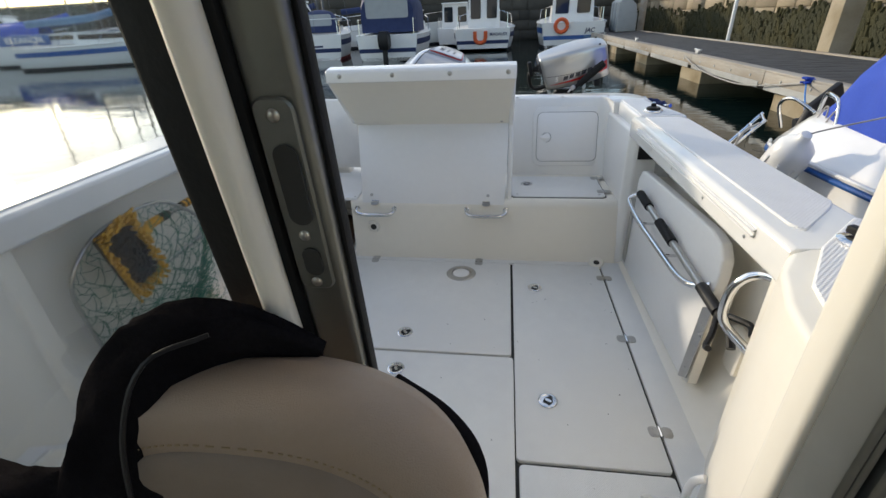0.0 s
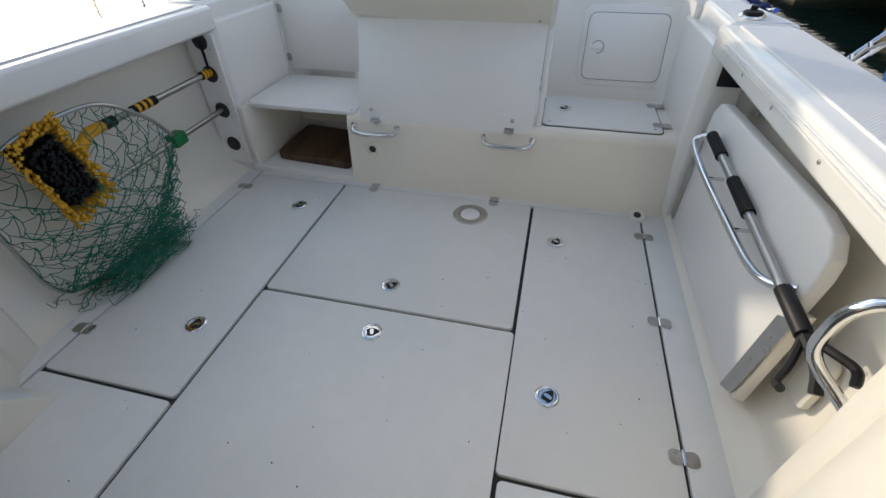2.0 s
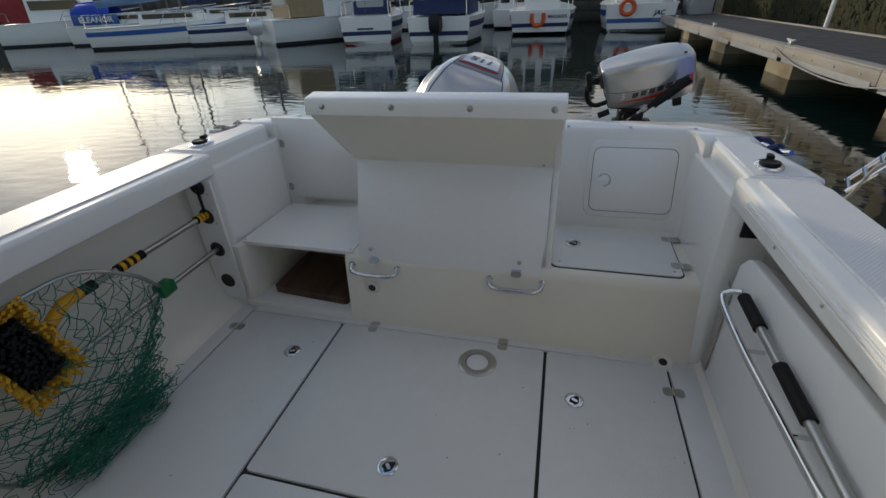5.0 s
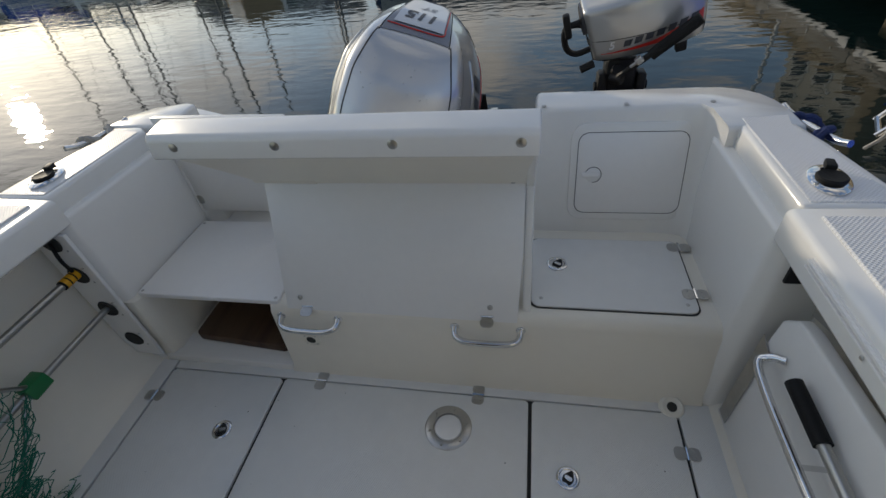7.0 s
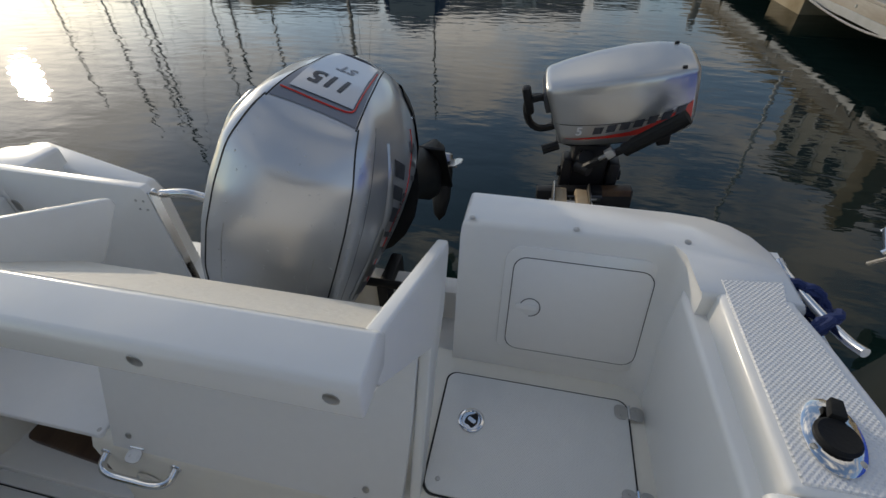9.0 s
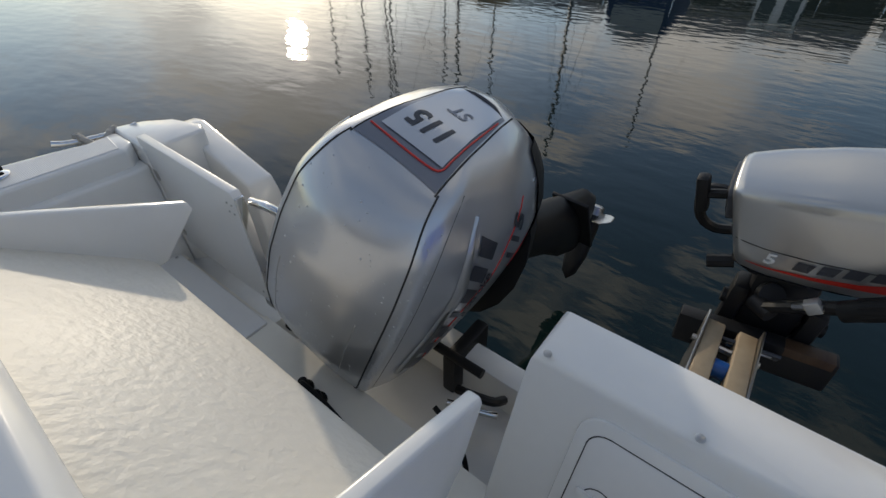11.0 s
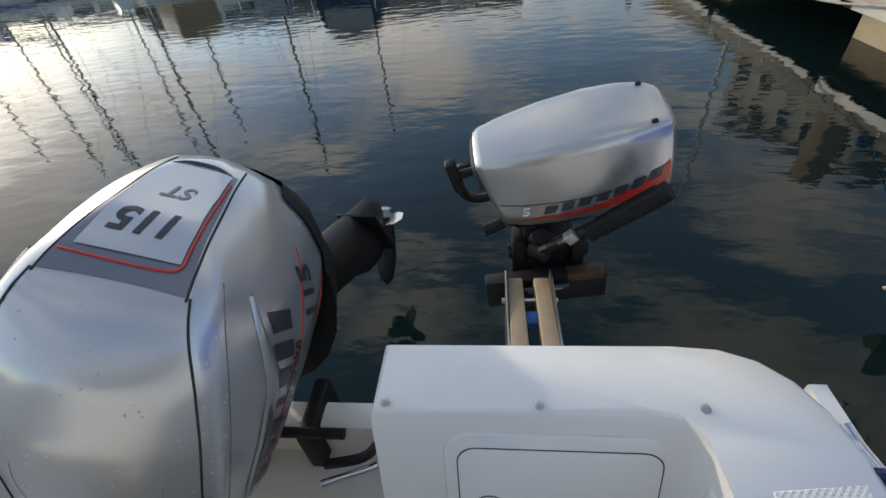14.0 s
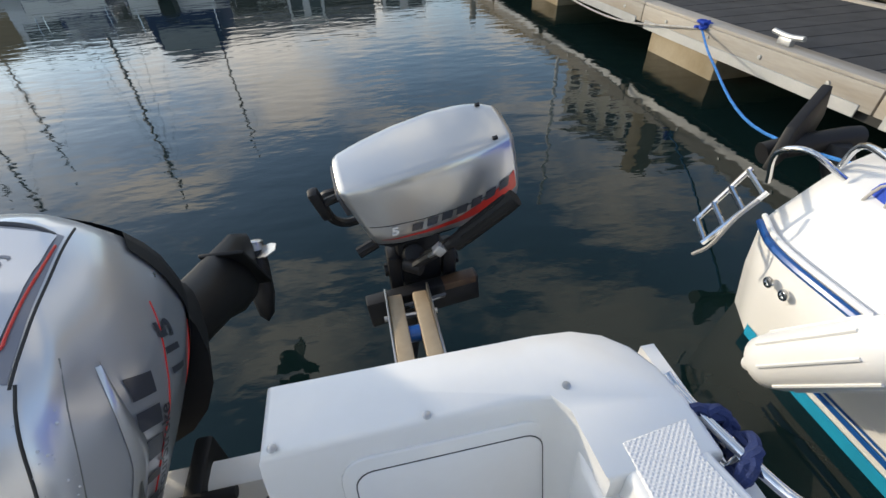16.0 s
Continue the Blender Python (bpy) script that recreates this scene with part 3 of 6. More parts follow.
part("groove", moved(tube([(-0.115 + 0.027 * math.cos(a), 0.16 + 0.027 * math.sin(a), 0.0088) for a in [k * 0.2618 - 1.6 for k in range(20)]], 0.0012, 5), m_face), GAP, turn)

part("port_corner", prism([(-1.23, 4.0), (-0.99, 4.0), (-0.95, 4.06), (-0.95, 4.20), (-1.0, 4.22), (-1.13, 4.18), (-1.20, 4.10)], "z", -0.4, 0.768, 0.012, 3), GEL, transom, "", 55)
part("port_wing", prism([(-1.16, -0.4), (-1.16, 0.735), (-1.08, 0.745), (-0.70, 0.64), (-0.67, 0.58), (-0.66, -0.4)], "y", 4.17, 4.27, 0.012, 3), GEL, transom)
part("port_platform", box(-1.0, -0.45, 3.94, 4.36, -0.4, 0.27, 0.015), NONSLIP, transom, "white stern platform")
part("well_floor", box(-0.47, 0.46, 3.93, 4.34, -0.4, 0.13, 0.015), GEL, transom)
part("well_back", box(-0.47, 0.60, 4.27, 4.36, -0.4, 0.27, 0.02), GEL, transom)
part("hull_stern", box(-1.1, 1.1, 3.9, 4.19, -0.5, 0.1), GEL, transom)
for x, y in ((-0.39, 4.02),):
    part("well_stub", lathe([(0.016, 0), (0.018, 0.03), (0.014, 0.036), (0, 0.036)], (x, y, 0.27), facing((0.4, -0.3, 1)), 14), RUBBER, transom)
cleat_ring = part("filler_cap", lathe([(0, 0.006), (0.018, 0.006), (0.022, 0.003), (0.036, 0.004), (0.040, 0)], (-0.725, 4.265, 0.27), None, 24), CHROME, transom, "round chrome filler cap")

gate = thing("stern_gate", (-0.73, 4.03, 0.345), "white hinged stern gate with chrome latch edge", "gate")
part("leaf", prism([(-1.012, 0.36), (-0.45, 0.36), (-0.45, 0.765), (-0.465, 0.785), (-1.012, 0.795)], "y", 4.005, 4.035, 0.004), PANEL, gate)
part("edge_strip", box(-0.452, -0.444, 4.006, 4.034, 0.37, 0.77, 0.001, 1), CHROME, gate, "chrome edge strip")
for z in (0.66, 0.42):
    hinge(gate, 0, 0, 0, 0, basis((-1.000, 4.003, z), (0, 0, 1), (1, 0, 0)))
for x, z in ((-0.50, 0.74), (-0.475, 0.74), (-0.50, 0.71), (-0.475, 0.71)):
    screw(gate, (x, 4.005, z), (0, -1, 0), 0.004)
screw(gate, (-0.475, 4.005, 0.40), (0, -1, 0), 0.005)
part("grab_hoop", tube([(-0.45, 4.05, 0.74), (-0.36, 4.06, 0.745), (-0.28, 4.08, 0.70), (-0.24, 4.12, 0.60)], 0.013, 10, 6), CHROME, gate, "bent chrome hoop")
part("bottom_catch", box(-0.475, -0.44, 4.0, 4.04, 0.345, 0.375, 0.003), STEEL, gate)

# hoses in the splash well
hose = solid("hose", tube([(-0.11, 3.795, 0.345), (-0.08, 3.803, 0.362), (-0.01, 3.809, 0.366), (0.08, 3.812, 0.362), (0.16, 3.80, 0.358)], 0.023, 12, 8), RUBBER, "black ribbed rubber hose in the splash well", "hose")
cable = solid("cable", tube([(-0.12, 3.872, 0.338), (-0.11, 3.866, 0.372), (-0.045, 3.866, 0.366), (0.09, 3.852, 0.350), (0.17, 3.83, 0.348)], 0.012, 8, 8), RUBBER, "thin black control cable in the splash well", "cable")
for x, y in ((-0.12, 3.875), (-0.06, 3.872)):
    solid("cable_gland", lathe([(0.026, 0.334), (0.026, 0.341), (0.016, 0.346), (0.013, 0.372), (0.0, 0.374)], (x, y, 0), None, 16), RUBBER, "black rubber cable gland on the white ledge", "cable gland", "cable glands")
cable_b = solid("cable", tube([(0.20, 4.06, 0.32), (0.28, 4.05, 0.28), (0.34, 4.02, 0.20), (0.35, 3.98, 0.14)], 0.008, 8, 8), RUBBER, "thin black cable beside the engine bracket", "cable")

# ---- the raised bench lid ----
lid = thing("raised_lid", (0.0, 3.55, 0.30), "white moulded bench lid standing raised on hinges", "lid")
panel = part("panel", prism([(-0.375, 0.315), (0.404, 0.310), (0.416, 0.52), (0.418, 0.705), (-0.408, 0.705), (-0.393, 0.52)], "y", 0, 0.03, 0.004), PANEL, lid)
for v in panel.data.vertices:
    v.co.y += 3.508 + 0.494 * (v.co.z + 0.30 - 0.315)
part("overhang", loft([[(x0, y, z), (x1, y, z), (x1, y + 0.035, z), (x0, y + 0.035, z)] for x0, x1, y, z in ((-0.408, 0.418, 3.698, 0.70), (-0.418, 0.422, 3.557, 0.83), (-0.43, 0.44, 3.415, 0.957))]), CREAM, lid, "cream sloping upper part")
part("rim", prism([(3.392, 0.955), (3.396, 1.000), (3.405, 1.012), (3.47, 1.022), (3.49, 1.0), (3.47, 0.955)], "x", -0.432, 0.445, 0.005, 3), GEL, lid, "white rounded rim", 55)
for x in (-0.365, -0.115, 0.149, 0.408):
    screw(lid, (x, 3.395, 0.985), (0, -1, 0), 0.011)
for x in (-0.383, 0.382):
    screw(lid, (x, 3.684, 0.712), (0, -0.66, -0.75), 0.007)
for x in (-0.322, 0.319):
    screw(lid, (x, 3.527, 0.356), (0, -0.9, 0.44), 0.009)
part("back_skin", prism([(3.46, 0.985), (3.49, 0.962), (3.74, 0.752), (3.765, 0.725), (3.77, 0.55), (3.745, 0.55), (3.742, 0.71), (3.46, 0.955)], "x", -0.43, 0.40, 0.010, 2), ROUGH_GLASS, lid, "rough cream fibreglass back", 60)
for x0, x1, low in ((-0.445, -0.420, [(3.79, 0.71), (3.72, 0.705)]), (0.418, 0.444, [(3.835, 0.68), (3.76, 0.60), (3.60, 0.34), (3.535, 0.33), (3.70, 0.69)])):
    part("fin", prism([(3.42, 1.005), (3.48, 1.01), (3.885, 0.835), (3.892, 0.812)] + low + [(3.45, 0.935)], "x", x0, x1, 0.006, 3), GEL, lid, "tapering side fin", 60)
part("roll", tube([(-0.42, 3.70, 0.74), (-0.32, 3.705, 0.735), (-0.22, 3.71, 0.73)], 0.035, 14, 4), ROUGH_GLASS, lid)
for x in (-0.30, 0.31):
    hinge(lid, 0, 0, 0, 0, basis((x, 3.516, 0.322), (1, 0, 0), (0, 1, 0.25)))

# dried specks on the sole
rk = random.Random(21)
specks = []
for k in range(60):
    x, y, r = rk.uniform(-0.9, 0.9), rk.uniform(1.9, 3.4), rk.uniform(0.0008, 0.0028)
    specks.append(lathe([(r, 0.0011), (r * 0.7, 0.0018), (0, 0.0019)], (x, y, 0), None, 6))
solid("dirt_speck", join(*specks), GAP, "tiny dark specks of dirt on the sole", "dirt", kind="stuff")
# water drops on the cowling
drops = []
for k in range(150):
    z, a = rk.uniform(0.42, 0.99), rk.uniform(-2.9, -0.2)
    drops.append((z, a, rk.uniform(0.0012, 0.0035)))

# chopping board in the open locker
board = solid("chopping_board", moved(prism(rounded(-0.205, 0.205, -0.16, 0.16, 0.02), "z", 0, 0.042, 0.006, 2), pose(-0.675, 3.70, 0.040, 4, 1, -4)), WOOD, "thick dark brown wooden board lying in the open locker", "board")

# ---- rod holders, cleats ----


def rod_holder(x, y, z, turn):
    m = pose(x, y, z, 0, 0, turn)
    h = thing("rod_holder", (x, y, z), "oval chrome rod holder with a black rubber cap", "rod holder", "rod holders in the coaming")
    part("flange", moved(lathe([(0.0, 0.002), (0.050, 0.002), (0.053, 0.0), (0.054, 0.005), (0.048, 0.009), (0.030, 0.011), (0.027, 0.009), (0, 0.009)], (0, 0, 0), None, 32), m @ Matrix.Diagonal((0.8, 1.25, 1, 1))), CHROME, h)
    cap = part("cap", moved(lathe([(0.031, 0.008), (0.032, 0.016), (0.028, 0.020), (0.020, 0.018), (0, 0.017)], (0, -0.008, 0), None, 24), m), RUBBER, h, "black rubber cap")
    part("tab", moved(prism([(-0.012, 0.020), (0.012, 0.020), (0.009, 0.055), (-0.009, 0.055)], "z", 0.014, 0.030, 0.003), m), RUBBER, cap)
    for sx, sy in ((-0.030, -0.035), (0.030, -0.035)):
        part("screw", moved(lathe([(0.006, 0.007), (0.005, 0.0095), (0, 0.01)], (sx, sy, 0), None, 10), m), STEEL, h)


rod_holder(1.105, 3.605, 0.768, -15)
rod_holder(1.125, 2.18, 0.769, 20)
rod_holder(-1.115, 3.615, 0.768, 15)


def cleat(x, y, z, turn, rope, name_label):
    m = pose(x, y, z, 0, 0, turn)
    c = thing("cleat", (x, y, z), name_label, "cleat", "mooring cleats")
    part("base", moved(box(-0.016, 0.016, -0.05, 0.05, 0, 0.012, 0.005), m), CHROME, c)
    for sy in (-0.035, 0.035):
        part("leg", moved(tube([(0, sy, 0.005), (0, sy, 0.05)], 0.011, 10), m), CHROME, c)
    part("horn", moved(tube([(0, -0.13, 0.066), (0, -0.09, 0.056), (0, 0.0, 0.052), (0, 0.09, 0.056), (0, 0.13, 0.066)], 0.010, 10, 4), m), CHROME, c)
    pts = []
    for k in range(60):
        a = k * 0.62
        pts.append((0.036 * math.sin(a) * (1 + 0.25 * math.sin(k * 1.7)), 0.062 * math.cos(a * 0.5 + 0.6) * (1 if k % 3 else 0.8), 0.036 + 0.028 * math.cos(a) + 0.006 * math.sin(k * 2.3)))
    solid("mooring_line", moved(tube(pts, 0.0095, 7, 3), m), rope, "rope wound round a chrome deck cleat", "rope", "mooring lines")


cleat(1.215, 3.93, 0.69, 14, ROPE_BLUE, "chrome mooring cleat wound with navy rope")
cleat(-1.22, 3.95, 0.70, -14, ROPE_GREY, "chrome mooring cleat wound with grey rope")
part("cleat_ledge", box(1.17, 1.25, 3.80, 4.02, 0.60, 0.69, 0.01), GEL, right_side)
part("cleat_ledge", box(-1.27, -1.17, 3.80, 4.02, 0.60, 0.70, 0.01), GEL, left_side)

# ---- folded table, boat hook and rail on the starboard side ----
table = thing("folded_table", (1.07, 2.95, 0.02), "white folding table hung upright in a steel bracket", "table")
outline = [(2.56, 0.08), (2.58, 0.045), (3.45, 0.02), (3.41, 0.50), (3.37, 0.545), (3.33, 0.555), (2.62, 0.60), (2.55, 0.59), (2.515, 0.55), (2.51, 0.50), (2.53, 0.30)]
part("tabletop", moved(prism(outline, "x", -0.018, 0.018, 0.008, 3), pose(1.052, 0, 0.0, 0, 0, 0)), PANEL, table, "white board with rounded corners")
part("rear_bracket", join(prism([(3.385, 0.05), (3.43, 0.05), (3.43, 0.42), (3.385, 0.40)], "x", 1.028, 1.031), prism([(3.25, 0.555), (3.43, 0.50), (3.44, 0.58), (3.36, 0.63), (3.25, 0.63)], "x", 1.105, 1.109)), STEEL, table, "bent steel bracket")
part("fore_edge", prism([(2.515, 0.07), (2.56, 0.05), (2.53, 0.40), (2.49, 0.42)], "x", 1.037, 1.068, 0.003), CREAM, table, "cream end strip with brown wear")
part("fore_bracket", prism([(2.52, 0.09), (2.575, 0.05), (2.54, 0.37), (2.48, 0.41)], "x", 1.028, 1.033, 0.001, 1), STEEL, table)
part("clip", prism(rounded(2.43, 2.51, 0.18, 0.34, 0.02), "x", 1.115, 1.135, 0.006), CREAM, table)
for y, z in ((2.54, 0.12), (2.53, 0.22), (2.515, 0.32)):
    screw(table, (1.028, y, z), (-1, 0, 0), 0.004)
rail = thing("side_rail", (1.0, 2.95, 0.40), "long bent chrome rail before the folded table", "rail")
part("bar", tube([(1.035, 3.33, 0.445), (1.010, 3.35, 0.43), (0.985, 3.33, 0.41), (0.98, 3.12, 0.40), (0.985, 2.85, 0.40), (0.985, 2.66, 0.41), (1.0, 2.58, 0.425), (1.035, 2.54, 0.45)], 0.0105, 10, 6), CHROME, rail)
for y in (3.10, 2.82):
    part("standoff", tube([(0.982, y, 0.40), (1.045, y, 0.40)], 0.006, 8), CHROME, rail)
hook = thing("boat_hook", (1.0, 2.8, 0.40), "telescopic aluminium boat hook with black grips", "boat hook")
H0, H1 = Vector((1.005, 3.25, 0.478)), Vector((1.012, 2.42, 0.435))


def hk(t):
    return H0.lerp(H1, t)


part("pole", tube([hk(0.02), hk(0.92)], 0.0125, 12), ALU, hook)
part("grip", tube([hk(0), hk(0.005), hk(0.16), hk(0.165)], 0.018, 12), RUBBER, hook, "black foam grip")
part("grip", tube([hk(0.33), hk(0.335), hk(0.52), hk(0.525)], 0.018, 12), RUBBER, hook, "black foam grip")
part("socket", tube([hk(0.85), hk(0.86), hk(0.99), hk(1.0)], 0.018, 12), BLACK, hook)
part("hook_head", join(tube([hk(0.99), hk(1.04), (1.015, 2.345, 0.42), (1.01, 2.31, 0.395)], 0.012, 8, 4), tube([hk(1.0), (0.985, 2.37, 0.40), (0.965, 2.345, 0.375), (0.96, 2.32, 0.385)], 0.009, 8, 4), tube([hk(1.0), (1.035, 2.36, 0.455), (1.05, 2.325, 0.46), (1.045, 2.30, 0.445)], 0.009, 8, 4)), BLACK, hook, "black plastic double hook")
handle = solid("grab_handle", tube([(1.06, 2.27, 0.625), (1.035, 2.325, 0.618), (1.0, 2.345, 0.585), (0.985, 2.35, 0.53), (0.99, 2.34, 0.46), (1.03, 2.27, 0.42)], 0.0125, 12, 6), CHROME, "curved chrome grab handle on the console corner", "handle")
door_pull = solid("moulded_pull", moved(tube([(0, 0, -0.08), (-0.022, 0, -0.05), (-0.028, 0, 0), (-0.022, 0, 0.05), (0, 0, 0.08)], 0.010, 10, 5), pose(0.90, 2.06, 0.12, 0, 0, -30)), PANEL, "white curved pull low on the console", "handle")

# ---- brush and landing net on the port side ----
brush = thing("deck_brush", (-1.05, 2.8, 0.3), "yellow deck brush with black bristles on a telescopic pole", "brush")
B0, B1 = Vector((-1.055, 3.47, 0.50)), Vector((-1.045, 2.74, 0.50))


def br(t):
    return B0.lerp(B1, t)


part("pole", tube([br(0), br(0.9)], 0.0125, 12), ALU, brush)
for a, b in ((0.0, 0.11), (0.50, 0.66)):
    grip = part("grip", tube([br(a), br(a + 0.004), br(b - 0.004), br(b)], 0.0175, 12), RUBBER, brush, "black and yellow striped grip")
    for k in range(3):
        c = a + (b - a) * (0.25 + 0.25 * k)
        part("band", tube([br(c), br(c + 0.02)], 0.0182, 12), YELLOW_PLASTIC, grip)
part("ferrule", tube([br(0.78), br(0.80), br(0.86)], 0.019, 12), BLACK, brush)
part("neck", tube([br(0.85), br(0.93), (-1.03, 2.72, 0.47)], 0.02, 12), YELLOW_PLASTIC, brush, "yellow plastic neck")
mb = basis((-1.02, 2.61, 0.455), (0, 1, 0.22), (0, -0.22, 1))
part("head", moved(prism(rounded(-0.065, 0.065, -0.125, 0.125, 0.02), "z", -0.02, 0.012, 0.006), mb), BLACK, brush)
rng = random.Random(4)
tufts_y, tufts_b = [], []
for i in range(13):
    for j in range(25):
        u, v = -0.07 + 0.14 * i / 12, -0.13 + 0.26 * j / 24
        rim = i < 2 or i > 10 or j < 3 or j > 21
        spread = 1.25 if rim else 1.02
        base = Vector((u, v, 0.01))
        tip = Vector((u * spread + rng.uniform(-0.006, 0.006), v * (1 + (spread - 1) * 0.7) + rng.uniform(-0.006, 0.006), 0.05 + rng.uniform(-0.012, 0.010)))
        (tufts_y if rim else tufts_b).append(moved(loft([[base + Vector((0.004 * math.cos(a), 0.004 * math.sin(a), 0)) for a in (0, 1.57, 3.14, 4.71)], [tip + Vector((0.007 * math.cos(a), 0.007 * math.sin(a), 0)) for a in (0, 1.57, 3.14, 4.71)]]), mb))
tagged(part("outer_bristles", join(*tufts_y), YELLOW, brush, "yellow outer bristles"), kind="stuff")
tagged(part("inner_bristles", join(*tufts_b), RUBBER, brush, "black inner bristles"), kind="stuff")
strap = solid("strap", tube([(-1.055, 3.45, 0.63), (-1.035, 3.43, 0.58), (-1.045, 3.44, 0.52)], 0.006, 6, 6), RUBBER, "short black strap holding the brush pole", "strap")

net = thing("landing_net", (-1.05, 2.75, 0.0), "green landing net on an aluminium handle", "landing net")
part("handle", tube([(-1.055, 3.47, 0.325), (-1.065, 2.62, 0.30)], 0.0115, 12), ALU, net)
clip = part("clip", moved(box(-0.026, 0.026, -0.035, 0.035, -0.026, 0.026, 0.006), pose(-1.06, 3.14, 0.318, 3, 0, 0)), GREEN, net, "green plastic clip")
hoop = [(-1.05, 3.12, 0.34), (-1.03, 3.02, 0.46), (-1.02, 2.86, 0.575), (-1.03, 2.70, 0.59), (-1.05, 2.54, 0.56), (-1.07, 2.42, 0.45), (-1.075, 2.41, 0.28), (-1.06, 2.44, 0.08), (-1.03, 2.60, 0.05), (-1.0, 2.80, 0.10), (-1.02, 2.97, 0.20), (-1.05, 3.08, 0.30)]
part("hoop", tube(hoop, 0.0075, 8, 5), ALU, net, "bent aluminium hoop")
ring_pts = spline(hoop + hoop[:1], 4)[:-1]
cen = Vector((-0.98, 2.72, 0.17))
bag = []
ROWS_NET = 15
for r in range(ROWS_NET + 1):
    f = r / ROWS_NET
    row = []
    for k, p in enumerate(ring_pts):
        sag = Vector((-0.965 + 0.03 * math.sin(k), 2.70 + 0.16 * math.sin(k * 2.1 + r), 0.045 + 0.03 * math.sin(k * 1.3)))
        low = Vector((0.06 * f, 0, 0))
        q = p.lerp(sag, f ** 1.15) + low
        q += Vector((rng.uniform(-0.008, 0.008), rng.uniform(-0.014, 0.014), rng.uniform(-0.012, 0.012))) * (0.3 + f)
        q.z = max(q.z, 0.012)
        q.x = max(q.x, -1.09)
        row.append(q)
    bag.append(row)
cords = []
n_ring = len(ring_pts)
for r in range(ROWS_NET):
    for k in range(n_ring):
        a = bag[r][k]
        for dk in (0, 1):
            b = bag[r + 1][(k + dk - (r % 2)) % n_ring]
            if (b - a).length < 0.14:
                cords.append(tube([a, (a + b) / 2 + Vector((0.004, 0, -0.004)), b], 0.0013, 4))
for k in range(130):
    p = Vector((rng.uniform(-1.06, -0.93), rng.uniform(2.44, 2.93), 0.02 + abs(rng.gauss(0, 0.05))))
    pts = [p]
    for j in range(5):
        pts.append(pts[-1] + Vector((rng.uniform(-0.02, 0.02), rng.uniform(-0.04, 0.04), rng.uniform(-0.025, 0.025))))
    for q in pts:
        q.z, q.x = max(q.z, 0.006), min(max(q.x, -1.085), -0.92)
    cords.append(tube(pts, 0.0014, 4, 2))
tagged(part("mesh_bag", join(*cords), NET, net, "knotted green mesh bag heaped on the sole"), kind="stuff")

# ---- the big outboard ----
engine = thing("outboard_engine", (0.0, 4.3, 0.1), "large silver outboard engine tilted up at the stern", "outboard engine")
LEAN_E = Matrix.Translation((-0.08, 0, 0.65)) @ Matrix.Rotation(radians(19), 4, "Y") @ Matrix.Translation((0, 0, -0.65))
# height, front middle, then seam, crease, flank and rear corner as (half width, y)
EZ = (
    (0.33, 4.00, 0.10, 4.00, 0.13, 4.015, 0.16, 4.08, 0.14, 4.20),
    (0.355, 3.965, 0.155, 3.97, 0.185, 3.995, 0.215, 4.08, 0.19, 4.25),
    (0.39, 3.942, 0.178, 3.957, 0.208, 3.985, 0.240, 4.09, 0.215, 4.30),
    (0.50, 3.918, 0.187, 3.95, 0.218, 3.985, 0.267, 4.14, 0.24, 4.43),
    (0.65, 3.925, 0.189, 3.97, 0.224, 4.01, 0.285, 4.25, 0.25, 4.57),
    (0.78, 3.955, 0.184, 4.005, 0.220, 4.045, 0.285, 4.30, 0.23, 4.60),
    (0.90, 4.01, 0.170, 4.045, 0.205, 4.09, 0.245, 4.28, 0.18, 4.585),
    (0.965, 4.07, 0.146, 4.088, 0.182, 4.14, 0.195, 4.32, 0.13, 4.56),
    (1.005, 4.125, 0.130, 4.13, 0.158, 4.20, 0.152, 4.36, 0.10, 4.53),
    (1.028, 4.20, 0.112, 4.205, 0.125, 4.27, 0.115, 4.37, 0.07, 4.50),
    (1.040, 4.28, 0.072, 4.285, 0.078, 4.33, 0.07, 4.40, 0.04, 4.46),
)
EZ_FINE = np.linspace(0.33, 1.040, 60)
EZ_ROWS = []
for k in range(1, 10):
    col = np.interp(EZ_FINE, [e[0] for e in EZ], [e[k] for e in EZ])
    for _ in range(3):
        col[1:-1] = (col[:-2] + 2 * col[1:-1] + col[2:]) / 4
    EZ_ROWS.append(col)


def cowl_point(z, s, proud=0.0):
    """A point of the cowling: s is 0 at the front middle, 1 seam, 2 crease, 3 flank, 4 rear corner, 5 rear middle."""
    yf, xs, ys, xc, yc, xf, yl, xr, yr = (float(np.interp(z, EZ_FINE, c)) for c in EZ_ROWS)
    q, sign = abs(s), (1 if s >= 0 else -1)
    if q <= 1:
        x, y = xs * q, yf + (ys - yf) * q ** 2.4
    elif q <= 2:
        t = q - 1
        b = 4 * t * (1 - t) * 0.006
        x, y = xs + (xc - xs) * t + b, ys + (yc - ys) * t - b
    elif q <= 3:
        t = q - 2
        x, y = xc + (xf - xc) * (1 - (1 - t) ** 1.7), yc + (yl - yc) * t
    elif q <= 4:
        t = q - 3
        x, y = xf + (xr - xf) * t ** 1.9, yl + (yr - yl) * t
    else:
        t = q - 4
        x, y = xr * (1 - t), yr + 0.03 * math.sin(t * math.pi / 2)
    n = Vector((x, y - 4.28, 0)).normalized()
    return Vector((sign * x, y, z)) + Vector((sign * n.x, n.y, 0)) * proud


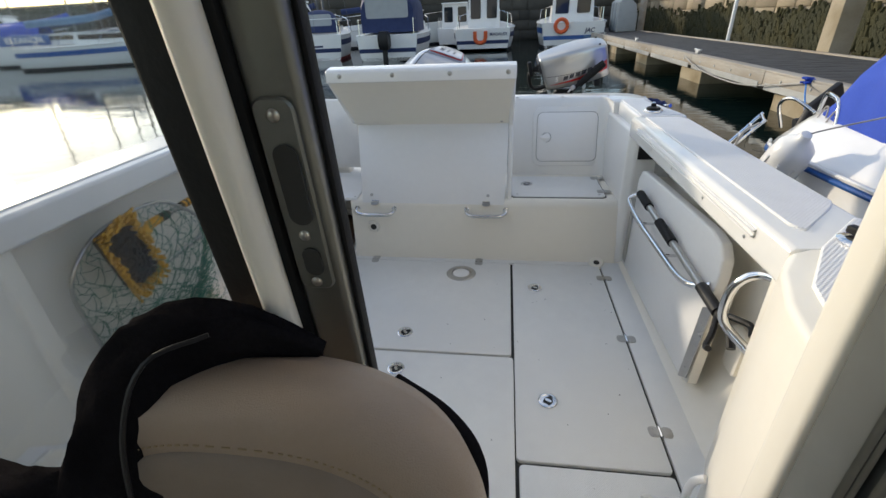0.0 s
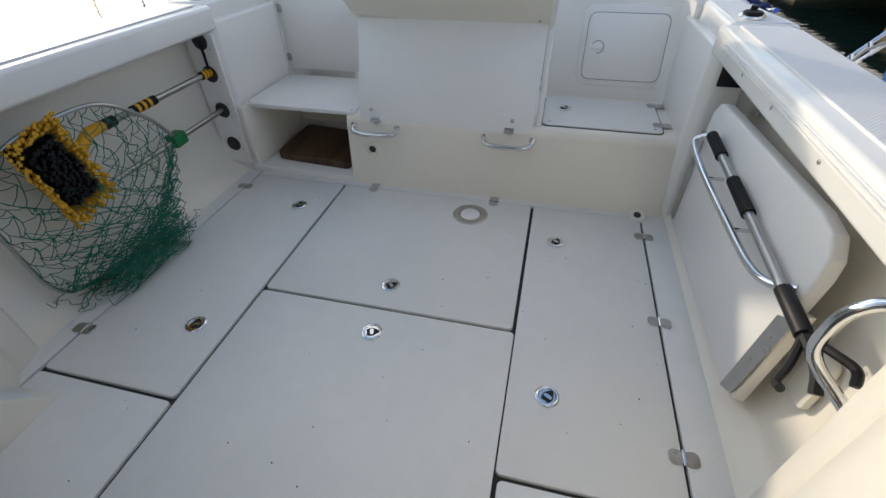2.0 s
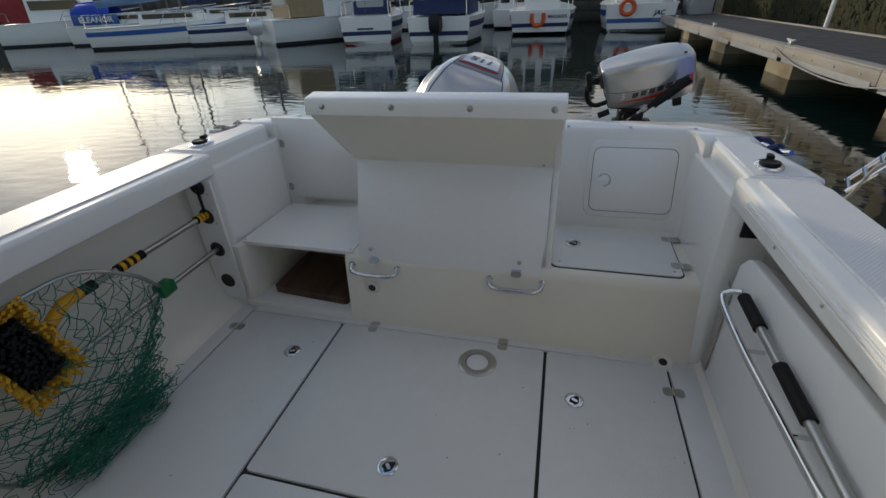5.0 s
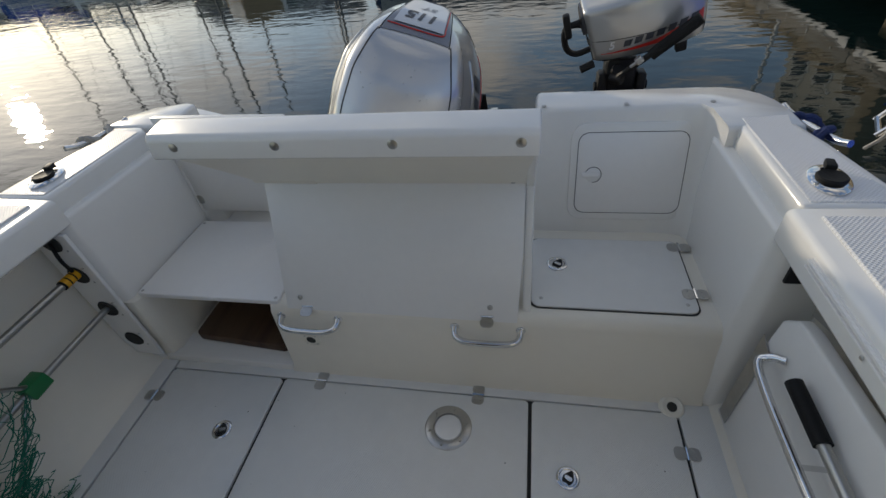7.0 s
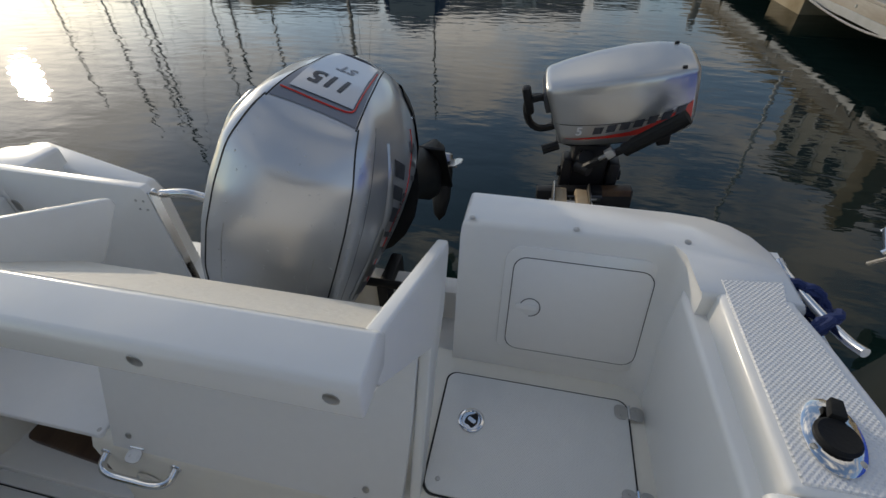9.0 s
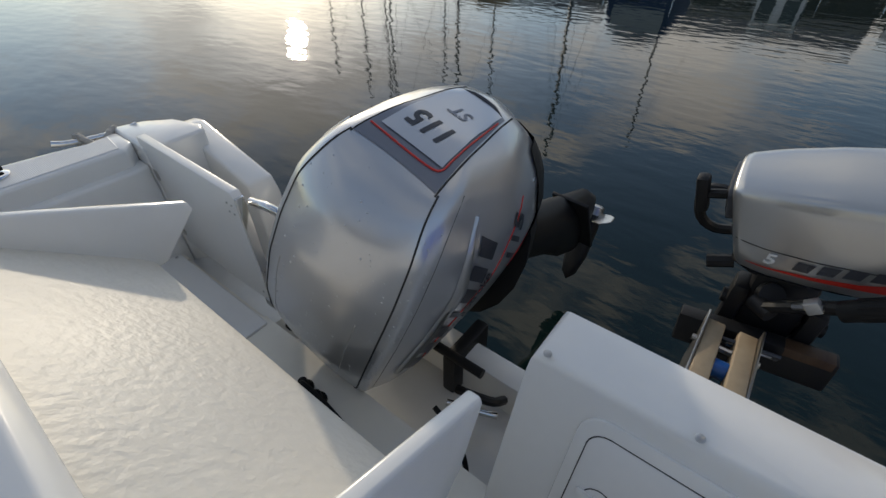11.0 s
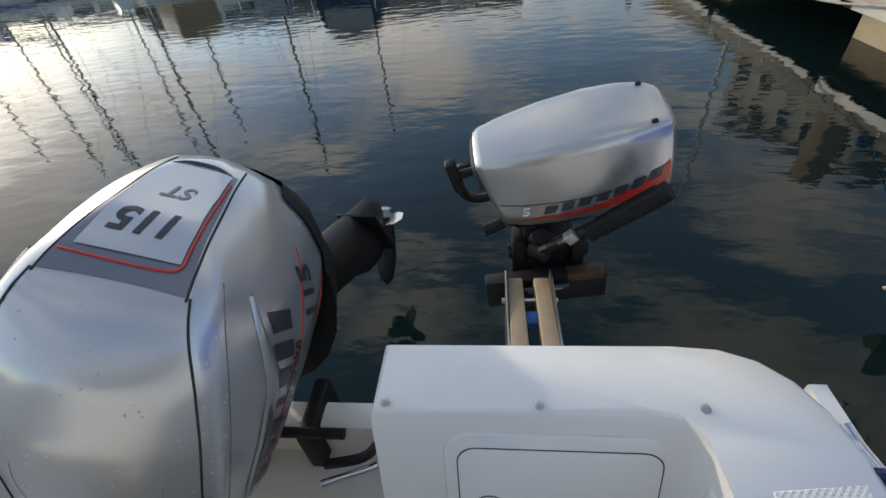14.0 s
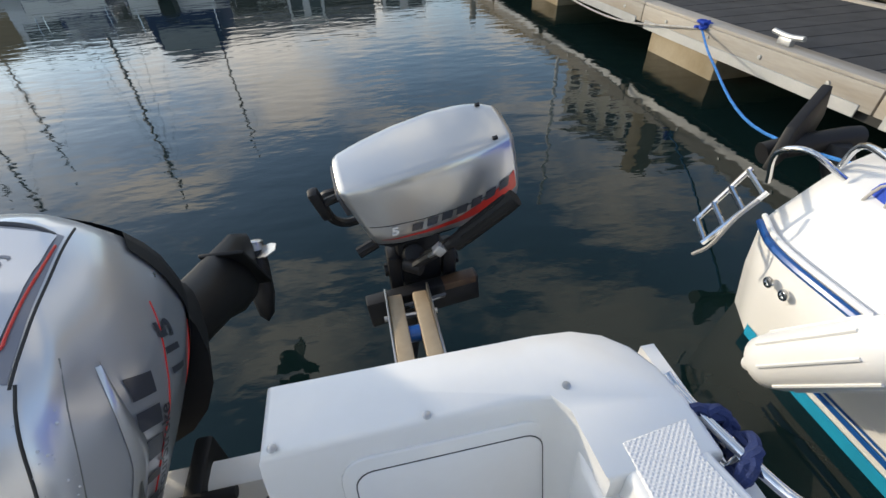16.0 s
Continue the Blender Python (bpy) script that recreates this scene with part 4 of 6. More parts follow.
RING_S = [k / 8 for k in range(0, 8)] + [1.0, 1.15, 1.4, 1.6, 1.85, 2.0] + [2 + k / 6 for k in range(1, 6)] + [3 + k / 6 for k in range(0, 6)] + [4 + k / 4 for k in range(0, 4)]
RING_S = RING_S + [5.0] + [-q for q in reversed(RING_S[1:])]
cowl_bm = loft([[cowl_point(float(z), q) for q in RING_S] for z in EZ_FINE])
bmesh.ops.recalc_face_normals(cowl_bm, faces=cowl_bm.faces)
COWL_TREE = BVHTree.FromBMesh(cowl_bm)
cowl = part("cowling", moved(cowl_bm, LEAN_E), COWL, engine, "silver rounded engine cowling", 38)


def on_top(x, y, proud=0.003):
    """A point laid on the cowling from above."""
    p, n, i, d = COWL_TREE.ray_cast(Vector((x, y, 2.0)), Vector((0, 0, -1)))
    return p + n * proud if p else Vector((x, y, 1.0))


def on_flank(y, z, proud=0.003):
    """A point laid on the cowling's starboard flank."""
    p, n, i, d = COWL_TREE.ray_cast(Vector((1.0, y, z)), Vector((-1, 0, 0)))
    return p + n * proud if p else Vector((0.2, y, z))


def skin(rows):
    return moved(loft(rows, closed=False, caps=False), LEAN_E)


for sgn in (-1, 1):
    part("seam", moved(tube([cowl_point(float(z), sgn, 0.0) for z in np.linspace(0.345, 1.006, 40)], 0.0026, 6), LEAN_E), GAP, cowl, "dark shell joint")
    part("top_seam", moved(tube([on_top(sgn * x, y, 0.0) for x, y in zip(np.linspace(0.122, 0.075, 24), np.linspace(4.14, 4.50, 24))], 0.0024, 6), LEAN_E), GAP, cowl)
    # thin dark tube paints the shade line where the flank creases
    part("flank_groove", moved(tube([cowl_point(float(z), sgn * 2.0, -0.0006) for z in np.linspace(0.40, 1.0, 30)], 0.0016, 6), LEAN_E), DARK_ALU_AND_SHADE, cowl, "fine dark line painting the shade along the flank crease")
    vent = []
    for t in np.linspace(0, 1, 26):
        z = 0.50 + 0.46 * t
        wide = 0.02 + 0.16 * math.sin(math.pi * min(t * 0.75 + 0.15, 1.0))
        vent.append([cowl_point(z, sgn * (2.24 + 0.18 * t + wide * q), 0.007 * math.sin(math.pi * q) + 0.0015) for q in (0, 0.2, 0.5, 0.8, 1)])
    part("side_vent", skin(vent), COWL_LIGHT, cowl, "long raised side vent", 60)
    # flat strip on the vent, the slot's shade put into its dark colour
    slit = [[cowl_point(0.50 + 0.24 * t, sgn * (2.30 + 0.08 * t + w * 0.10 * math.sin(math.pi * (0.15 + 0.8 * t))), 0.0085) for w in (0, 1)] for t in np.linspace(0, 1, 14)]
    part("vent_slit", skin(slit), DARK_ALU_AND_SHADE, cowl, "flat dark strip with the vent slot's shade painted in")
    part("front_crease", moved(tube([cowl_point(float(z), sgn * (0.66 + 0.10 * (z - 0.37)), -0.001) for z in np.linspace(0.36, 0.70, 16)], 0.0022, 6), LEAN_E), COWL_LIGHT, cowl)

WAY = (0.40, 0.917)


def flank_mark(c, size, skew=0.25, proud=0.003):
    """A slanted bar on the flank: c is (y, z), size is (along, across)."""
    d = Vector(WAY)
    u = Vector((-d.y, d.x))
    rows = []
    for i in range(7):
        row = []
        for j in range(7):
            a, b = (i / 6 - 0.5) * size[0], (j / 6 - 0.5) * size[1]
            q = Vector(c) + d * (a + skew * b) + u * b
            row.append(on_flank(q.x, q.y, proud))
        rows.append(row)
    return skin(rows)


def wrapped(name, text, size, mat, at, right, place, shear=0.2, label="", bold=0.02):
    """Lettering laid on the cowling by a placing function of two plan axes."""
    c = bpy.data.curves.new("lettering", "FONT")
    c.body, c.size, c.align_x, c.align_y, c.shear, c.offset = text, size, "CENTER", "CENTER", shear, size * bold
    tmp = new("lettering_source", c)
    mesh = bpy.data.meshes.new_from_object(tmp.evaluated_get(bpy.context.evaluated_depsgraph_get()))
    bpy.data.objects.remove(tmp)
    bpy.data.curves.remove(c)
    bm = bmesh.new()
    bm.from_mesh(mesh)
    bpy.data.meshes.remove(mesh)
    bmesh.ops.subdivide_edges(bm, edges=[e for e in bm.edges if e.calc_length() > size * 0.25], cuts=2)
    bmesh.ops.triangulate(bm, faces=bm.faces)
    r = Vector(right).normalized()
    up = Vector((-r.y, r.x))
    for v in bm.verts:
        q = Vector(at) + r * v.co.x + up * v.co.y
        v.co = place(q.x, q.y)
    return part(name, moved(bm, LEAN_E), mat, cowl, label)


for k, wide in enumerate((0.050, 0.046, 0.044, 0.018, 0.046, 0.040, 0.044)):
    c = (4.075 + 0.0265 * k, 0.515 + 0.0607 * k)
    part("side_mark", flank_mark(c, (wide, 0.062)), DECAL, cowl)
wrapped("script_line", "FourStroke", 0.046, DECAL, (4.205, 0.70), WAY, lambda y, z: on_flank(y, z, 0.003), 0.25, "small dark flank lettering")
wrapped("power_mark", "115", 0.088, DECAL, (4.362, 0.825), WAY, lambda y, z: on_flank(y, z, 0.003), 0.25, "dark number on the flank", 0.03)
part("red_line", moved(tube([on_flank(4.10 + 0.10 * t + 0.21 * t * t, 0.50 + 0.42 * t, 0.001) for t in np.linspace(0, 1, 24)], 0.0017, 6), LEAN_E), RED, cowl)
part("lower_red_line", moved(tube([on_flank(4.22 + 0.33 * t, 0.42 + 0.30 * t, 0.001) for t in np.linspace(0, 1, 18)], 0.0022, 6), LEAN_E), RED, cowl)

# the decal on the sloping top
def top_sheet(w0, w1, y0, y1, proud, nose=0.0):
    rows = []
    for i in range(13):
        t = i / 12
        w = w0 + (w1 - w0) * t
        rows.append([on_top(w * (j / 6 - 1), y0 + (y1 - y0) * t + nose * (1 - t) * (j / 6 - 1) ** 2, proud) for j in range(13)])
    return skin(rows)


part("top_panel", top_sheet(0.118, 0.074, 4.150, 4.46, 0.002, -0.004), GREY_DECAL, cowl, "dark grey top panel", 60)
part("top_plate", top_sheet(0.088, 0.066, 4.198, 4.45, 0.0055), COWL, cowl, "raised silver number plate", 60)
part("top_red_edge", moved(tube([on_top(x, y, 0.004) for x, y in [(-0.105, 4.184), (-0.06, 4.182), (0.0, 4.180), (0.05, 4.180), (0.082, 4.184), (0.0925, 4.197), (0.091, 4.22), (0.086, 4.28), (0.081, 4.34), (0.075, 4.42)]], 0.0024, 6, 3), LEAN_E), RED, cowl)
wrapped("top_number", "115", 0.076, DECAL, (0.0, 4.268), (-1, 0), lambda x, y: on_top(x, y, 0.007), 0.15, "dark number decal", 0.03)
wrapped("top_letters", "ST", 0.05, GREY_DECAL, (0.01, 4.36), (-1, 0), lambda x, y: on_top(x, y, 0.007), 0.2)
part("top_handle", moved(tube([on_top(x, 4.47 - 4 * x * x, -0.003) for x in np.linspace(-0.06, 0.06, 12)], 0.008, 8), LEAN_E), DECAL, cowl, "dark rear grip")
part("side_latch", moved(lathe([(0.006, 0), (0.006, 0.003), (0, 0.003)], on_flank(4.50, 0.91, 0.0), facing((1, 0.2, 0.5)), 12), LEAN_E), CHROME, cowl)
part("tray", moved(loft([[cowl_point(0.45 + 0.52 * k / 12, q, 0.004) + Vector((0, 0.012, 0)) for q in (3.75, 3.9, 4.0, 4.2, 4.5, 5.0, -4.5, -4.2, -4.0, -3.9, -3.75)] for k in range(13)], closed=False, caps=False), LEAN_E), BLACK, engine, "black lower tray", 60)


def oval(w, y, z, d, x=0.0):
    return [Vector((x + w * math.cos(a), y + d * 0.62 * math.sin(a), z + d * 0.78 * math.sin(a))) for a in [k * math.pi / 9 for k in range(18)]]


part("leg", loft([oval(0.11, 4.42, 0.52, 0.12, -0.06), oval(0.11, 4.65, 0.43, 0.12, -0.03), oval(0.09, 4.90, 0.34, 0.12, 0.02), oval(0.075, 5.08, 0.28, 0.14, 0.05), oval(0.06, 5.22, 0.22, 0.17, 0.075), oval(0.03, 5.36, 0.14, 0.15, 0.09)]), BLACK, engine, "black tilted engine leg", 60)
part("rear_shroud", loft([[Vector((w * math.cos(a), y + 0.10 * math.sin(a), z + h * math.sin(a))) for a in [k * math.pi / 9 for k in range(18)]] for w, y, z, h in ((0.20, 4.52, 0.52, 0.24), (0.15, 4.66, 0.47, 0.18), (0.08, 4.80, 0.40, 0.09))]), BLACK, engine, "black rear shroud", 60)
part("plate", moved(box(-0.085, 0.085, -0.17, 0.19, -0.008, 0.008, 0.004), pose(0.09, 5.22, 0.23, 118, 0, -4)), BLACK, engine, "anti-ventilation plate")
part("gearcase", lathe([(0.0, -0.22), (0.035, -0.18), (0.055, -0.08), (0.055, 0.08), (0.045, 0.14)], (0.10, 5.38, 0.03), facing((0.0, 0.5, 0.86)), 20), BLACK, engine)
PROP = Matrix.Translation((0.10, 5.44, 0.10)) @ facing((0, 0.5, 0.86)).to_4x4()
prop = part("propeller", moved(lathe([(0.045, 0.0), (0.045, 0.09), (0.03, 0.10), (0.0, 0.10)], sides=20), PROP), STEEL, engine, "steel propeller")
for k in range(3):
    mm = PROP @ Matrix.Translation((0, 0, 0.045)) @ Matrix.Rotation(radians(120 * k + 20), 4, "Z") @ Matrix.Rotation(radians(35), 4, "X")
    part("blade", moved(prism([(0.03, -0.03), (0.07, -0.05), (0.12, -0.045), (0.15, 0.0), (0.12, 0.045), (0.08, 0.05), (0.03, 0.03)], "z", -0.003, 0.003, 0.002, 1), mm), STEEL, prop)
part("clamp", join(box(-0.15, -0.10, 4.16, 4.42, 0.12, 0.33, 0.012), box(0.10, 0.15, 4.22, 4.42, 0.12, 0.30, 0.012), tube([(-0.16, 4.24, 0.30), (0.24, 4.24, 0.30)], 0.016, 10)), BLACK, engine, "black transom clamp")
part("tilt_lever", tube([(0.20, 4.17, 0.27), (0.28, 4.17, 0.30), (0.315, 4.19, 0.29), (0.32, 4.24, 0.24)], 0.014, 8, 3), BLACK, engine)
part("tilt_rod", tube([(0.19, 4.13, 0.24), (0.33, 4.19, 0.23)], 0.011, 10), CHROME, engine, "bright steering rod")

drop_meshes = []
for z, a, r in drops:
    s = rk.uniform(-0.95, 1.9)
    q, q2, q3 = cowl_point(z, s), cowl_point(z, s + 0.02), cowl_point(z + 0.01, s)
    drop_meshes.append(lathe([(r, -0.0003), (r * 0.8, r * 0.35), (r * 0.4, r * 0.55), (0, r * 0.6)], q, facing((q2 - q).cross(q3 - q)), 8))
tagged(part("water_drop", moved(join(*drop_meshes), LEAN_E), COWL, engine, "small water drops on the cowling"), kind="stuff")

# ---- the small outboard on its bracket ----
small = thing("small_outboard", (0.85, 4.66, 0.50), "small silver outboard with a black tiller, tilted on a bracket", "outboard engine")
ms = pose(0.850, 4.670, 0.897, 0, -13, 1) @ Matrix.Rotation(radians(15), 4, "X") @ Matrix.Scale(1.05, 4)
SMALL_SIDE = ((0.0, 0.106), (0.045, 0.105), (0.078, 0.101), (0.090, 0.092), (0.098, 0.072), (0.108, 0.03), (0.118, -0.02), (0.120, -0.065), (0.110, -0.104))


def small_ring(u, wide, high, low=0.0):
    """A cross-section of the small cowling: flat top, leaning flanks."""
    half = spline([Vector((w * wide, z * high if z > 0 else z + low, 0)) for w, z in SMALL_SIDE], 3)
    pts = [(p.x, p.y) for p in half] + [(-p.x, p.y) for p in reversed(half[1:])]
    return [Vector((u + 0.022 * max(0, -u - 0.12) / 0.09 * (0.10 - z) / 0.2, y, z)) for y, z in pts]


SU = [(-0.212, 0.62, 0.86), (-0.208, 0.70, 0.91), (-0.195, 0.78, 0.95), (-0.14, 0.92, 0.99), (-0.05, 1.03, 1.03), (0.05, 1.06, 1.03), (0.12, 1.0, 0.98), (0.17, 0.88, 0.90), (0.20, 0.72, 0.80), (0.213, 0.52, 0.66), (0.217, 0.34, 0.5)]
rings = []
for u in list(np.linspace(-0.212, -0.19, 6)) + list(np.linspace(-0.17, 0.17, 18)) + list(np.linspace(0.18, 0.217, 9)):
    rings.append(small_ring(float(u), *[float(np.interp(u, [e[0] for e in SU], [e[i] for e in SU])) for i in (1, 2)]))
small_bm = loft(rings)
bmesh.ops.recalc_face_normals(small_bm, faces=small_bm.faces)
SMALL_TREE = BVHTree.FromBMesh(small_bm)
scowl = part("cowling", moved(small_bm, ms), COWL_LIGHT, small, "light silver cowling with a flat top", 42)


def on_small(u, v, proud=0.0015):
    """A point laid on the near flank of the small cowling."""
    p, n, i, d = SMALL_TREE.ray_cast(Vector((u, -0.5, v)), Vector((0, 1, 0)))
    return p + n * proud if p else Vector((u, -0.11, v))


def small_skin(corners, proud=0.0015, n=10):
    """A decal between two lines (start, end) on the near flank."""
    (a, b), (c, d) = corners
    rows = []
    for i in range(n + 1):
        p, q = Vector(a).lerp(Vector(b), i / n), Vector(c).lerp(Vector(d), i / n)
        rows.append([on_small(*p.lerp(q, j / 3), proud) for j in range(4)])
    return moved(loft(rows, closed=False, caps=False), ms)


part("cap_line", moved(tube([on_small(u, -0.015 - 0.02 * (u + 0.2), 0.0) for u in np.linspace(-0.19, 0.19, 22)], 0.0014, 6), ms), GAP, scowl)
part("red_stripe", small_skin((((-0.165, -0.068), (0.02, -0.052)), ((-0.165, -0.070), (0.02, -0.068)))), RED, scowl, "red swoosh stripe")
part("red_stripe", small_skin((((0.02, -0.052), (0.195, 0.0)), ((0.02, -0.068), (0.195, -0.055)))), RED, scowl)
for i in range(7):
    u = -0.085 + 0.038 * i
    part("side_mark", small_skin((((u + 0.008, -0.026 + 0.004 * i), (u + 0.036, -0.025 + 0.004 * i)), ((u, -0.050 + 0.004 * i), (u + 0.026, -0.049 + 0.004 * i))), 0.0022, 4), DECAL, scowl)
letters("number", "5", 0.042, WHITE, scowl, ms @ basis(on_small(-0.125, -0.038, 0.002), (1, -0.15, 0), (0, 0, 1)), 0.001, 0.2, "white number decal")
part("recess_rim", moved(prism(rounded(-0.058, 0.058, 0.0, 0.080, 0.014), "x", -0.219, -0.202, 0.003), ms), DECAL, small, "dark recess rim")
part("starter_recess", moved(prism(rounded(-0.046, 0.046, 0.008, 0.072, 0.010), "x", -0.2215, -0.2185, 0.001, 1), ms), BLACK, small, "black starter recess")
part("starter_handle", moved(join(tube([(-0.21, -0.015, 0.04), (-0.262, -0.015, 0.035)], 0.011, 8), box(-0.285, -0.258, -0.03, 0.0, -0.015, 0.085, 0.008)), ms), BLACK, small, "black pull-start grip")
part("carry_handle", moved(tube([(-0.19, 0.05, -0.13), (-0.25, 0.05, -0.135), (-0.285, 0.05, -0.10), (-0.285, 0.05, -0.03), (-0.26, 0.045, 0.0), (-0.20, 0.04, -0.01)], 0.013, 8, 3), ms), BLACK, small, "black carrying handle")
for k in range(6):
    part("front_mark", moved(box(-0.205, -0.200, -0.05 + 0.018 * k, -0.039 + 0.018 * k, -0.045, -0.028), ms), DECAL, scowl)
for x, y in ((0.165, -0.062), (0.165, 0.062)):
    part("top_plug", moved(box(x - 0.006, x + 0.006, y - 0.004, y + 0.004, 0.078, 0.0985, 0.001, 1), ms), BLACK, scowl)
part("shift_knob", moved(tube([(-0.19, -0.05, -0.135), (-0.245, -0.06, -0.14)], 0.016, 8), ms), BLACK, small)
part("lower_pan", moved(loft([[Vector((u, y * w, -0.10 + d * (1 if abs(y) < 0.8 else 0))) for y, d in ((-1, 0.006), (-0.9, -h), (0.9, -h), (1, 0.006))] for u, w, h in ((-0.195, 0.075, 0.01), (-0.15, 0.108, 0.03), (0.0, 0.120, 0.034), (0.12, 0.110, 0.03), (0.19, 0.075, 0.01))]), ms), BLACK, small, "black lower pan", 60)
part("rear_tab", moved(box(0.11, 0.15, -0.09, -0.06, -0.16, -0.115, 0.006), ms), BLACK, small)
arm = part("tiller_arm", join(tube([(0.775, 4.57, 0.665), (0.90, 4.505, 0.795)], 0.013, 8), tube([(0.79, 4.60, 0.665), (0.91, 4.53, 0.79)], 0.009, 8), tube([(0.76, 4.59, 0.665), (0.80, 4.56, 0.665)], 0.022, 12)), BLACK, small, "black tiller arm")
part("tiller_pivot", lathe([(0.030, -0.012), (0.032, 0.0), (0.028, 0.012), (0, 0.012)], (0.785, 4.60, 0.685), facing((0.2, -0.7, 0.7)), 16), BLACK, small)
part("tiller_grip", tube([(0.885, 4.51, 0.775), (0.90, 4.505, 0.792), (0.99, 4.485, 0.875), (1.02, 4.48, 0.905), (1.024, 4.479, 0.909)], 0.022, 14), RUBBER, small, "ribbed black tiller grip")
for k in range(8):
    a = k * math.pi / 4
    o = Vector((0.67 * math.sin(a) * -1, math.cos(a), 0.72 * math.sin(a))) * 0.0215
    part("grip_rib", tube([Vector((0.905, 4.504, 0.797)) + o, Vector((1.012, 4.482, 0.897)) + o], 0.003, 5), RUBBER, small)
part("tiller_lever", tube([(0.82, 4.535, 0.725), (0.86, 4.515, 0.765)], 0.007, 6), STEEL, small, "steel shift rod")
part("tiller_block", moved(box(-0.014, 0.014, -0.012, 0.012, -0.014, 0.014, 0.003), pose(0.845, 4.52, 0.755, 0, -45, 0)), GALV, small)
part("swivel", box(0.74, 0.87, 4.62, 4.74, 0.55, 0.73, 0.02), BLACK, small, "black swivel block")
for x0 in (0.71, 0.87):
    part("clamp", box(x0, x0 + 0.04, 4.61, 4.69, 0.50, 0.67, 0.012), BLACK, small, "black clamp arm")
part("tilt_pin", tube([(0.70, 4.64, 0.61), (0.92, 4.65, 0.61)], 0.02, 10), BLACK, small)
part("leg", loft([[Vector((x + w * math.cos(a), y + d * math.sin(a), z)) for a in [k * math.pi / 8 for k in range(16)]] for x, y, z, w, d in ((0.80, 4.68, 0.58, 0.04, 0.06), (0.77, 4.72, 0.30, 0.035, 0.055), (0.74, 4.76, 0.0, 0.03, 0.05), (0.72, 4.80, -0.34, 0.03, 0.05))]), BLACK, small, "black engine leg")

bracket = thing("outboard_bracket", (0.75, 4.35, 0.40), "folding outboard bracket with a black pad and wooden arms", "bracket")
part("pad", moved(box(-0.165, 0.165, -0.022, 0.022, -0.05, 0.045, 0.006), pose(0.80, 4.570, 0.545, 0, -4, 4)), BLACK, bracket, "worn black clamp pad")
part("pad_wear", moved(box(0.06, 0.158, -0.0225, 0.015, 0.02, 0.0465, 0.003), pose(0.80, 4.570, 0.545, 0, -4, 4)), WOOD, bracket)
tagpl = part("label_plate", moved(box(-0.06, 0.06, -0.028, -0.020, 0.006, 0.046, 0.001), pose(0.795, 4.560, 0.565, 35, -4, 4)), DECAL, bracket, "black label with a white border and bars")
for u, w in ((-0.03, 0.035), (0.025, 0.04)):
    part("label_bar", moved(box(u - w / 2, u + w / 2, -0.0292, -0.0275, 0.022, 0.034), pose(0.795, 4.560, 0.565, 35, -4, 4)), WHITE, tagpl)
part("label_tab", moved(box(-0.035, 0.035, -0.031, -0.028, 0.002, 0.020, 0.001), pose(0.785, 4.557, 0.565, 35, -4, 4)), PALE_BLUE, bracket, "pale blue tape")
for x0, x1 in ((0.695, 0.735), (0.765, 0.805)):
    part("arm", prism([(4.20, 0.60), (4.20, 0.64), (4.54, 0.60), (4.555, 0.57), (4.54, 0.54)], "x", x0, x1, 0.004), PLY, bracket, "worn wooden arm")
part("roller", tube([(0.736, 4.40, 0.59), (0.764, 4.40, 0.59)], 0.022, 12), STRIPE_BLUE, bracket, "blue nylon roller")
part("strut", join(box(0.688, 0.694, 4.20, 4.55, 0.42, 0.62, 0.002), box(0.806, 0.812, 4.20, 4.55, 0.42, 0.62, 0.002)), STEEL, bracket, "steel side plate")
for y in (4.28, 4.47):
    part("bolt", tube([(0.678, y, 0.585), (0.822, y, 0.585)], 0.008, 8), STEEL, bracket)

# ---- the cabin bulkhead, sliding door and helm seat ----
bulk = thing("wall_bulkhead", (0, 1.74, 0.0), "cabin bulkhead with a wide sliding glass door", "bulkhead", kind="structure")
part("sill", box(-1.2, 0.83, 1.70, 1.78, -0.02, 0.025, 0.006), DARK_ALU_AND_SHADE, bulk)
part("head", box(-1.2, 1.2, 1.70, 1.78, 1.86, 1.98, 0.006), CREAM, bulk)
part("port_post", box(-1.22, -1.02, 1.70, 1.78, 0.76, 1.90, 0.006), CREAM, bulk)
part("port_foot", box(-1.22, -0.86, 1.70, 1.78, 0.0, 0.76, 0.006), CREAM, bulk)
part("starboard_panel", box(0.776, 1.24, 1.745, 1.80, 0.0, 1.90, 0.012, 3), CREAM, bulk)
for x0, x1, y0, y1 in ((0.782, 0.796, 1.68, 1.743), (0.801, 0.812, 1.685, 1.743), (0.818, 0.836, 1.68, 1.743)):
    part("jamb_rail", box(x0, x1, y0, y1, 0.0, 1.88, 0.003), DARK_ALU_AND_SHADE, bulk, "ribbed aluminium door jamb")
part("jamb_back", box(0.79, 0.84, 1.70, 1.744, 0.0, 1.88), GAP, bulk)
door = thing("sliding_door", (-0.4, 1.74, 0.025), "sliding cabin door with grey aluminium stile and lock", "door")
part("stile", prism(rounded(0.172, 0.224, 1.735, 1.765, 0.008), "z", 0.025, 1.86), DARK_ALU_AND_SHADE, door, "grey aluminium stile")
part("edge_seal", box(0.224, 0.230, 1.75, 1.768, 0.025, 1.86, 0.002), RUBBER, door, "black rubber edge seal")
part("cream_post", tube([(0.154, 1.715, 0.025), (0.154, 1.715, 1.86)], 0.0165, 16), CREAM, door, "cream round post")
part("gasket", box(0.084, 0.173, 1.730, 1.765, 0.025, 1.86, 0.006), RUBBER, door, "broad black window gasket")
